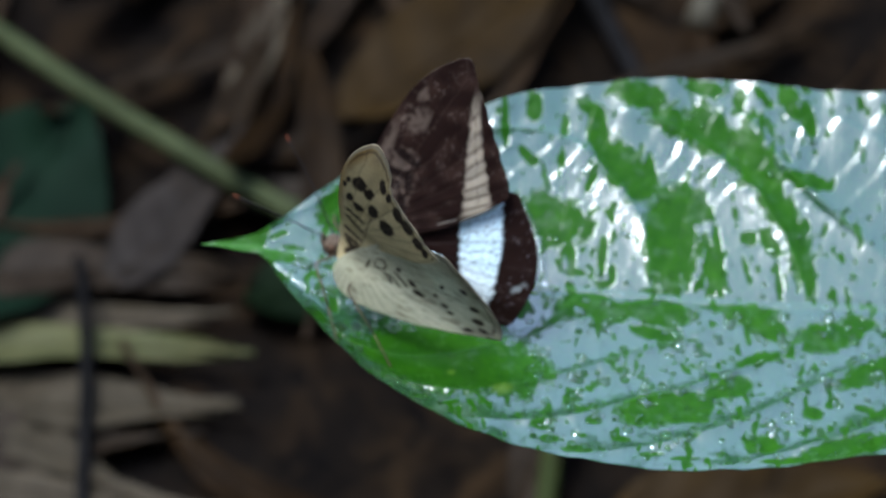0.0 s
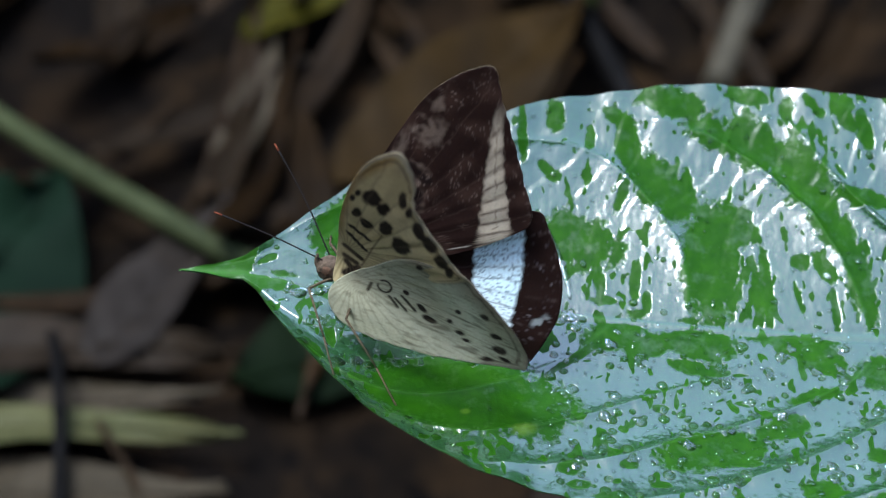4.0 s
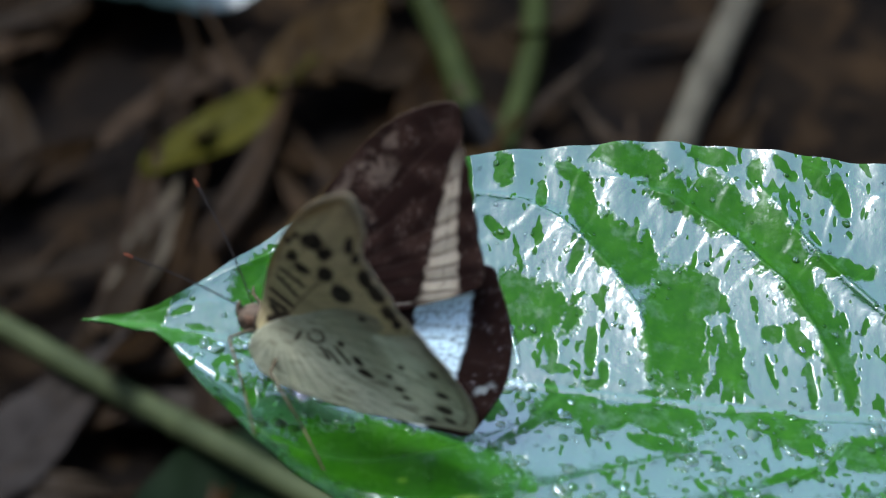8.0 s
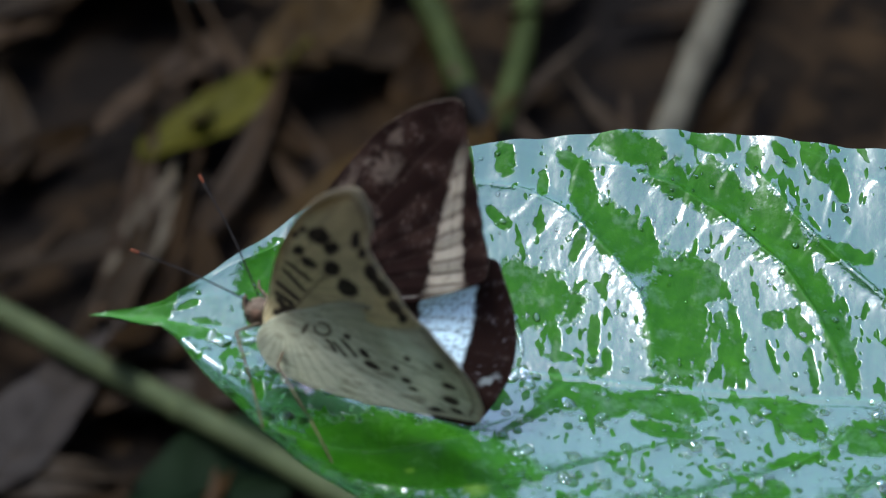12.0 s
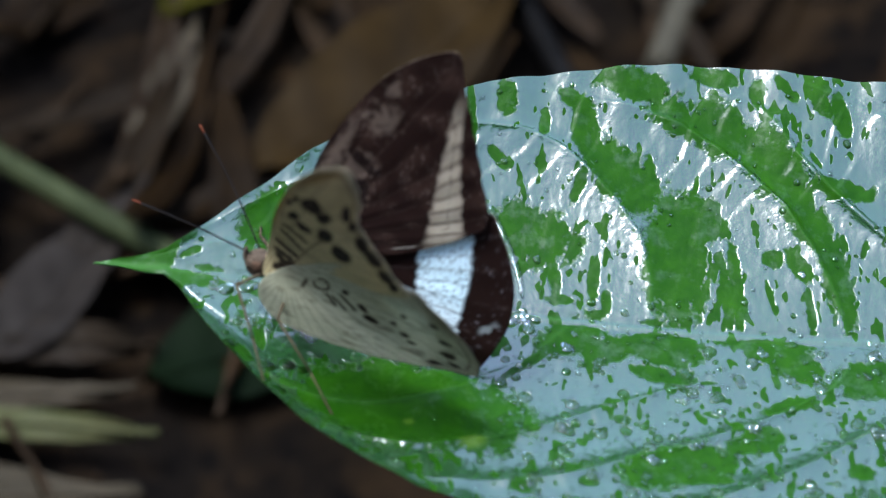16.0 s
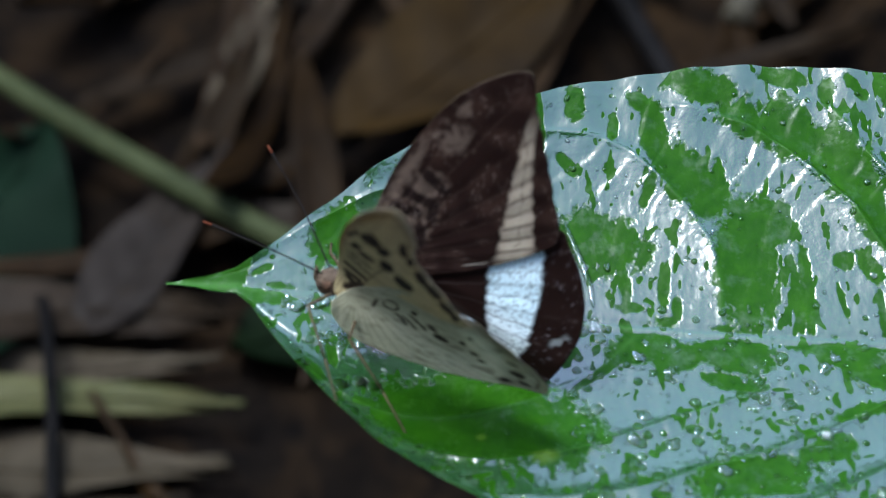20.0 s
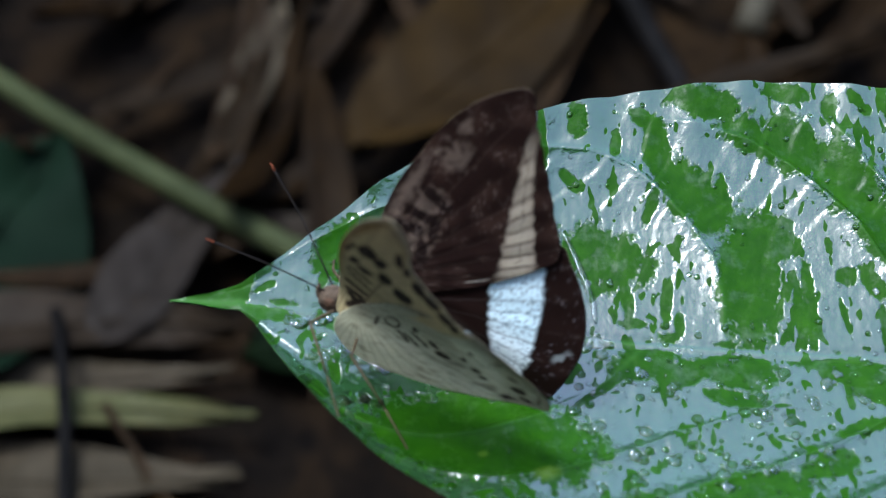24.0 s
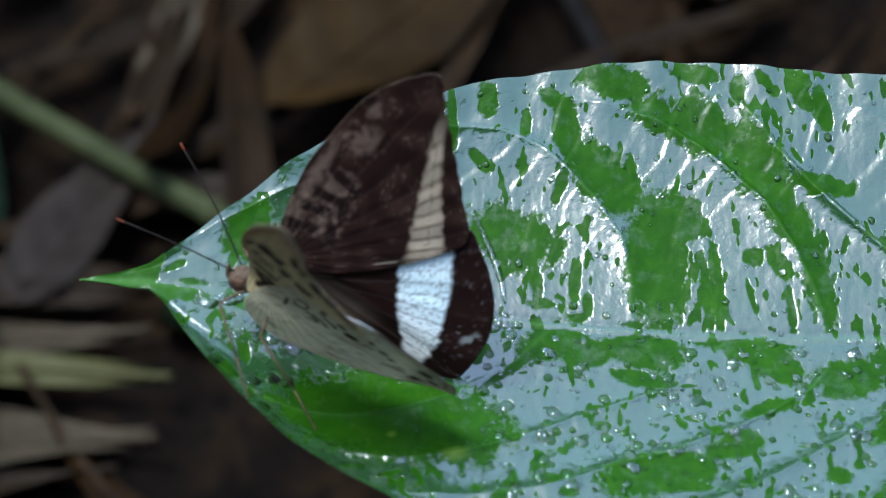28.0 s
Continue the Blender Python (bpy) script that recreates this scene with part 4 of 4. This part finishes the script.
def build_butterfly():
    fly = new("butterfly")
    fly.matrix_world = FLY_M
    back = FLY_M.inverted()
    wings = {}
    wings["far_hind"] = part("hindwing", wing_mesh("hindwing", HIND, (8, 2), 1, False, 0.0, 62), fly, "hindwing showing its dark brown upper side with a pale blue band")
    wings["far_fore"] = part("forewing", wing_mesh("forewing", FORE, (1.5, 6), 1, True, 0.0, 84), fly, "forewing showing its dark brown upper side with a cream band")
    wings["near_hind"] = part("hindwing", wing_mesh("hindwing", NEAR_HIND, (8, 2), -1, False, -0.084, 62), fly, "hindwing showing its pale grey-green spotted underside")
    wings["near_fore"] = part("forewing", wing_mesh("forewing", NEAR_FORE, (1.5, 6), -1, True, -0.084, 84), fly, "forewing showing its cream underside with dark spots")
    # body

    def lump(c, rx, ry, rz, rough=0.04):
        return lambda th, ph: Vector((c[0] + rx * math.cos(th), c[1] + ry * math.sin(th) * math.cos(ph) * (1 + rough * noise.noise((th * 5, ph * 5, 1))), c[2] + rz * math.sin(th) * math.sin(ph))) * MM

    part("thorax", mesh_of("thorax", *ball(20, 24, lump((0.9, 0.0, -3.2), 3.9, 1.7, 1.9, 0.15)), FUR_PALE), fly, "pale furry thorax")
    spine = curve_points([(3.5, 0.5, -2.4), (9, 0.7, -2.6), (14, 0.7, -2.2), (18, 0.6, -1.4)], 8)
    radii = [MM * (0.45 + 0.95 * math.sin(min(1, (k + 1.5) / 25 + 0.15) * math.pi) ** 0.7) * (1 + 0.05 * (k % 3 == 0)) for k in range(len(spine))]
    part("abdomen", mesh_of("abdomen", *tube([q * MM for q in spine], radii, 18), FUR_PALE), fly, "slender pale abdomen")
    head = part("head", mesh_of("head", *ball(16, 20, lump((-3.1, -1.2, -3.8), 1.8, 1.6, 1.9, 0.35)), FUR_BROWN), fly, "brown furry head")
    for sy in (-1, 1):
        part("eye", mesh_of("eye", *ball(12, 14, lump((-3.3, -1.2 + sy * 1.0, -3.6), 0.85, 0.65, 0.95, 0.0)), EYE), head, "dark compound eye")
        palp = curve_points([(-4.0, -1.2 + sy * 0.4, -4.4), (-5.0, -1.2 + sy * 0.35, -4.0), (-5.6, -1.2 + sy * 0.25, -3.1)], 5)
        part("palp", mesh_of("palp", *tube([q * MM for q in palp], np.linspace(0.0005, 0.00015, len(palp)), 8), FUR_BROWN), head)
    for tip, sy in (((-0.0424, 0.0003, 0.2117), 1), ((-0.0505, -0.0069, 0.2058), -1)):
        end = back @ Vector(tip)
        root = Vector((-3.7, -1.2 + sy * 0.5, -2.7)) * MM
        mid = root.lerp(end, 0.5) + Vector((-0.2, 0.25 * sy, 0.5)) * MM
        line = curve_points([root, mid, end], 14)
        radii = [0.000105] * 21 + [0.0001, 0.00011, 0.00013, 0.00015, 0.00016, 0.00016, 0.00015, 0.00011]
        stem = part("antenna", mesh_of("antenna", *tube(line[:27], radii[:27], 8), ANTENNA), fly, "thin dark antenna")
        part("antenna_club", mesh_of("antenna_club", *tube(line[26:], radii[26:29], 8), CLUB), stem, "orange-red antenna tip")
    # walking legs: hip, knee and ankle in the butterfly's space, foot on the leaf
    legs = (((-1.5, -1.2, -4.2), (-4.2, -6.0, -4.6), (13.0, -0.97)), ((1.5, -1.2, -4.4), (2.0, -8.0, -3.6), (21.5, -0.80)),
            ((-1.5, 1.0, -4.2), (-4.5, 4.5, -5.0), (11.5, 0.55)), ((1.5, 1.0, -4.4), (2.5, 5.5, -5.5), (21.0, 0.40)))
    for hip, knee, (fx, ft) in legs:
        foot = back @ (LEAF_M @ (Vector(leaf_point(fx, ft).tolist()) * MM)) + Vector((0, 0, 0.0002))
        hip, knee = Vector(hip) * MM, Vector(knee) * MM
        ankle = knee.lerp(foot, 0.62) + Vector((-0.3, 0, 0.5)) * MM
        leg = part("leg", mesh_of("leg", *tube(curve_points([hip, hip.lerp(knee, 0.5) + Vector((0, 0, 0.3)) * MM, knee], 5), np.linspace(0.00028, 0.00017, 11), 8), LEG), fly)
        part("shin", mesh_of("shin", *tube([knee, knee.lerp(ankle, 0.5), ankle], (0.00017, 0.00015, 0.00012), 8), LEG), leg)
        part("foot", mesh_of("foot", *tube([ankle, ankle.lerp(foot, 0.5), foot, foot + (foot - ankle).normalized() * 0.0005], (0.00014, 0.00012, 0.00014, 0.0001), 8), LEG), leg)
    tagged(fly, "brown butterfly with half-raised wings resting on a wet green leaf", "butterfly")
    return fly, wings


butterfly, wings = build_butterfly()


# ---- forest floor: litter, stems and twigs ----
def blade_mesh(name, length, width, material, curl=0.15, fold=0.25, seed=0, point=1.0, nx=26, ny=9):
    """A dead or fallen leaf: tapering blade with a fold along the rib, curled along its length, with thickness."""
    rnd = random.Random(seed)
    ph, tw = rnd.uniform(0, 6), rnd.uniform(-0.5, 0.5)
    top = []
    for i in range(nx):
        s = i / (nx - 1)
        w = width * 0.5 * max(0.03, math.sin(math.pi * s ** (0.75 * point)) ** 0.8)
        for j in range(ny):
            t = 2 * j / (ny - 1) - 1
            wav = 0.10 * width * math.sin(7 * s + ph + t) * abs(t)
            z = curl * length * (4 * (s - 0.5) ** 2) + fold * w * abs(t) + wav + tw * width * t * (s - 0.5) * 0.6
            rib = 0.015 * width * math.cos(s * 34 - abs(t) * 5)
            top.append((length * (s - 0.5), w * t + 0.04 * length * math.sin(3 * s + ph), z + rib))
    low = [(x, y, z - 0.0006) for x, y, z in top]
    faces = sheet_faces(nx, ny) + sheet_faces(nx, ny, nx * ny, True)
    return mesh_of(name, top + low, faces, material)


def resting(me, x, y, turn_z, tilt=0.0, roll=0.0, lift=0.0):
    """The pose of a piece of litter whose lowest point lies just in the soil."""
    m = pose(x, y, 0, tilt, roll, turn_z)
    low = min((m @ v.co).z for v in me.vertices)
    m.translation.z = lift - low - 0.002
    return m


STALKS = {}


def litter(name, me, x, y, turn_z, label, category="dead leaf", tilt=0.0, roll=0.0, lift=0.0, group=""):
    """One leaf on the floor: its blade, and the rib and stalk along the fold."""
    thing = new(name)
    thing.matrix_world = resting(me, x, y, turn_z, tilt, roll, lift)
    part("blade", me, thing)
    if me.name not in STALKS:
        line = [me.vertices[9 * i + 4].co + Vector((0, 0, 0.0002)) for i in range(0, 26, 2)]
        line.append(line[-1] + (line[-1] - line[-3]) * 0.7)
        STALKS[me.name] = mesh_of("rib", *tube(line, np.linspace(0.0003, 0.0010, len(line)), 7), me.materials[0])
    part("rib", STALKS[me.name], thing)
    return tagged(thing, label, category, group)


def stick(name, points, r0, r1, material, label, category="stem", steps=8, knots=0):
    line = curve_points(points, steps)
    n = len(line)
    radii = [r0 + (r1 - r0) * k / (n - 1) for k in range(n)]
    thing = new(name)
    thing.location = line[0]
    line = [q - line[0] for q in line]
    part("stem", mesh_of("stem", *tube(line, radii, 14), material), thing)
    # swollen joints where side shoots have dropped off
    for k in range(3, n - 2, knots or 11):
        ahead = (line[k + 1] - line[k]).normalized() * radii[k]
        joint = [line[k] + ahead * s for s in (-0.8, -0.35, 0, 0.35, 0.8)]
        part("joint", mesh_of("joint", *tube(joint, [radii[k] * s for s in (0.9, 1.14, 1.2, 1.14, 0.9)], 14), material), thing)
    return tagged(thing, label, category)


def build_floor():
    rnd = random.Random(5)
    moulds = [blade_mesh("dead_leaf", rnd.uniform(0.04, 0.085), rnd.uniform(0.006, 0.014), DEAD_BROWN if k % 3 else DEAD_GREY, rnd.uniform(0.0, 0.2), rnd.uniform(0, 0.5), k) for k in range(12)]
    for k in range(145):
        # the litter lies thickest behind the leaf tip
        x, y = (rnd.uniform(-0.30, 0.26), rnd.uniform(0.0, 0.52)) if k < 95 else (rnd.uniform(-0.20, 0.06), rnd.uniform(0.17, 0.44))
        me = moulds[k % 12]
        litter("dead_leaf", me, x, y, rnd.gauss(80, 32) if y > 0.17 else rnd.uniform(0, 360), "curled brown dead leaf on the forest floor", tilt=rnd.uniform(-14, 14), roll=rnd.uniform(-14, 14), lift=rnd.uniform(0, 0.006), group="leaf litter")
    # green stalk that slants behind the leaf tip
    stick("green_branch", [(-0.215, 0.275, 0.004), (-0.1442, 0.2106, 0.010), (-0.0993, 0.1751, 0.012), (-0.0495, 0.1428, 0.010), (0.01, 0.108, 0.0)], 0.0027, 0.0030, STEM, "pale green fallen stem lying across the dark litter", knots=9)
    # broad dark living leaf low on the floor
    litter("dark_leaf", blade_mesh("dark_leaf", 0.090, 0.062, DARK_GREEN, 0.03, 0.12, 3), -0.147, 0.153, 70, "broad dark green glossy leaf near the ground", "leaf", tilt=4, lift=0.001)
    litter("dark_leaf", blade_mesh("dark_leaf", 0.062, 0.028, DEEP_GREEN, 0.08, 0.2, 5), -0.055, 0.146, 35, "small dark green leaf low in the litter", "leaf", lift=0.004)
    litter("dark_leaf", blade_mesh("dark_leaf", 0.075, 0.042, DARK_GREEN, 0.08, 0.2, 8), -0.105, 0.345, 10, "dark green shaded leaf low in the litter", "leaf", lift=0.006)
    litter("glossy_leaf", blade_mesh("glossy_leaf", 0.055, 0.026, GLOSSY, 0.05, 0.2, 14), -0.086, 0.322, 8, "dark glossy leaf with a wet bluish sheen", "leaf", lift=0.008)
    # pale dry blades standing out of the litter
    litter("pale_dead_leaf", blade_mesh("pale_dead_leaf", 0.050, 0.012, DEAD_TAN, 0.02, 0.4, 4), -0.083, 0.219, 84, "pale straw-coloured dry leaf, folded lengthwise", lift=0.006)
    litter("pale_dead_leaf", blade_mesh("pale_dead_leaf", 0.058, 0.020, SLATE, 0.03, 0.3, 6), -0.100, 0.157, 58, "broad slate-grey dry leaf on damp soil", lift=0.006)
    litter("yellow_leaf", blade_mesh("yellow_leaf", 0.058, 0.015, YELLOW, 0.06, 0.4, 7), -0.068, 0.264, 54, "yellowing leaf fallen on the litter", "leaf", lift=0.008)
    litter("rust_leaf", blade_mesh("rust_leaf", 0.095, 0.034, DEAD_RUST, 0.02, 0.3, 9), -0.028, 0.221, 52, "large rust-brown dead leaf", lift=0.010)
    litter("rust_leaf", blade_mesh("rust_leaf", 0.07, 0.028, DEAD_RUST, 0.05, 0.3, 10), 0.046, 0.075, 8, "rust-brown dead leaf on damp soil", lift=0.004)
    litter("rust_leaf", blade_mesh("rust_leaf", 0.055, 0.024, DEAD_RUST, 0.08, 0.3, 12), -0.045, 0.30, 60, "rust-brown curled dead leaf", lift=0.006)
    # stacked dry blades beside the dark hollow
    for name, mat, x, y, ln, wd, ang, lab, lift in (
            ("dead_leaf", DEAD_GREY, -0.113, 0.136, 0.062, 0.020, 2, "broad grey dry blade of a dead frond", 0.006), ("dead_leaf", STRAW, -0.113, 0.1115, 0.066, 0.013, 1, "straw-green blade of a dying frond", 0.008),
            ("dead_leaf", DEAD_PALE, -0.106, 0.097, 0.050, 0.014, -4, "pale tan dry blade of a dead frond", 0.005), ("dead_leaf", DEAD_PALE, -0.118, 0.083, 0.05, 0.012, -35, "pale tan dry blade of a dead frond", 0.004),
            ("dead_leaf", DEAD_TAN, -0.116, 0.1235, 0.060, 0.016, 3, "dull tan dry blade of a dead frond", 0.003), ("dead_leaf", DEAD_TAN, -0.112, 0.103, 0.058, 0.014, -2, "dull tan dry blade of a dead frond", 0.003),
            ("dead_leaf", DEAD_GREY, -0.120, 0.090, 0.060, 0.016, 2, "grey dry blade of a dead frond", 0.002), ("dead_leaf", DEAD_TAN, -0.112, 0.074, 0.058, 0.016, -6, "dull tan dry blade of a dead frond", 0.003)):
        litter(name, blade_mesh(name, ln, wd, mat, 0.0, 0.2, int(x * -1000), 0.6), x, y, ang, lab, "dead leaf", lift=lift)
    stick("dark_twig", [(-0.1245, 0.146, 0.004), (-0.1195, 0.130, 0.015), (-0.115, 0.105, 0.014), (-0.112, 0.06, 0.003)], 0.0013, 0.0017, TWIG_DARK, "thin dark twig over the litter", "twig")
    stick("green_branch", [(-0.024, 0.340, 0.006), (-0.014, 0.305, 0.008), (-0.006, 0.272, 0.008)], 0.0042, 0.0036, PETIOLE, "green end of a stem in the litter")
    stick("dark_twig", [(-0.006, 0.273, 0.008), (0.001, 0.254, 0.008), (0.014, 0.222, 0.006), (0.036, 0.17, 0.002)], 0.0034, 0.0028, TWIG_DARK, "blue-black wet twig lying in the litter", "twig")
    stick("pale_twig", [(0.082, 0.365, 0.008), (0.066, 0.318, 0.010), (0.0516, 0.2757, 0.010), (0.036, 0.23, 0.004)], 0.0048, 0.0040, TWIG_PALE, "pale peeled twig lying in the litter", "twig")
    stick("green_twig", [(0.012, 0.36, 0.006), (0.010, 0.30, 0.007), (0.0, 0.25, 0.005)], 0.0035, 0.003, PETIOLE, "dull green twig lying in the litter", "twig")
    stick("green_twig", [(0.002, 0.12, 0.002), (-0.002, 0.085, 0.005), (-0.006, 0.04, 0.003)], 0.0028, 0.0026, PETIOLE, "dull green twig lying in the litter", "twig")


build_floor()


# ---- unseen foliage, added round about to shut out the low sky ----
def build_sky_screen():
    rnd = random.Random(21)
    verts, faces = [], []
    for k in range(7200):
        az, el = rnd.uniform(0, 2 * math.pi), rnd.uniform(-2, 19) if k % 6 else rnd.uniform(17, 27)
        # stacked higher on the camera's side to cut the sky light from there
        if math.sin(az) < 0 and rnd.random() < 0.72:
            el = rnd.uniform(18, 34 - 20 * math.sin(az))
        dist = rnd.uniform(3.0, 4.2)
        c = Vector((math.cos(az) * math.cos(radians(el)), math.sin(az) * math.cos(radians(el)), math.sin(radians(el)))) * dist
        size = rnd.uniform(0.14, 0.30)
        m = Matrix.Translation(c) @ Euler((rnd.uniform(0, 6.3), rnd.uniform(0, 6.3), rnd.uniform(0, 6.3))).to_matrix().to_4x4()
        base = len(verts)
        for x, y, z in ((-1, 0, 0), (-0.3, 0.42, 0.1), (0.4, 0.34, 0.12), (1, 0, 0), (0.4, -0.34, 0.12), (-0.3, -0.42, 0.1)):
            verts.append(m @ (Vector((x, y, z)) * size))
        faces += [(base, base + 1, base + 2, base + 3), (base, base + 3, base + 4, base + 5)]
    ob = new("sky_screen", mesh_of("sky_screen", verts, faces, SCREEN_LEAF, smooth=False))
    tagged(ob, "unseen dark foliage added all round to block the low sky", "foliage", kind="stuff")


build_sky_screen()


# ---- what moves: the wings open and close slowly ----
def motions():
    # seconds, turn of the hindwing about the body's three axes, then lean and sweep of the forewing upon it
    far = ((0, -6.8, -6.1, -4.1, 4.0, -3.2), (2, -4.8, -4.2, -3.2, 7.5, -3.8), (3.5, -5.3, -3.9, -3.5, 9.0, -2.9), (5.5, -3.5, -1.6, -3.3, 7.1, 0.0), (8, -0.4, -1.7, -4.3, 8.1, -0.2),
           (11.5, 0.9, -1.4, -4.0, 7.8, 0.0), (14, 0.9, -1.3, -3.3, 2.8, 0.3), (16, 2.5, -2.5, -3.7, 1.5, 0.3), (18, 2.0, -1.4, -2.3, 0.3, 0.8), (21.5, 0.3, -0.8, -1.4, 0.3, 0.4), (24, 0.4, -1.5, -1.9, 0.0, 0.9), (28, 1.3, -1.5, -1.8, -0.4, 0.8))
    walk(wings["far_hind"], [(t, turn(a, l, u) @ FAR_LEAN) for t, a, l, u, _, _ in far])
    walk(wings["far_fore"], [(t, turn(a, l, u) @ FAR_LEAN @ pose(0, 0, 0, lean) @ pose(0, 0, 0, 0, sweep)) for t, a, l, u, lean, sweep in far])
    near = ((0, 30.8, -13.5, -13.0, 28.7, -14.1, -8.1), (3, 30.5, -10.2, -7.4, 29.3, -11.8, -5.4), (5.5, 32.7, -8.0, -4.6, 31.6, -9.0, -2.9), (8, 35.3, -5.8, -1.8, 34.2, -6.3, -0.4), (11.5, 35.1, -5.6, -2.6, 34.0, -6.8, -0.7),
            (14, 33.0, -5.4, -3.2, 31.8, -7.2, -0.9), (18, 38.8, -5.4, -7.2, 38.9, -8.4, -1.7), (21.5, 38.0, -6.8, -7.2, 38.2, -9.8, -2.5), (25, 37.3, -8.1, -7.1, 37.6, -11.2, -3.3), (28, 42.5, -7.8, -8.6, 42.5, -10.1, -2.5))
    walk(wings["near_fore"], [(t, NEAR_ROOT @ turn(a, l, u)) for t, a, l, u, _, _, _ in near])
    walk(wings["near_hind"], [(t, NEAR_ROOT @ turn(a, l, u)) for t, _, _, _, a, l, u in near])


motions()
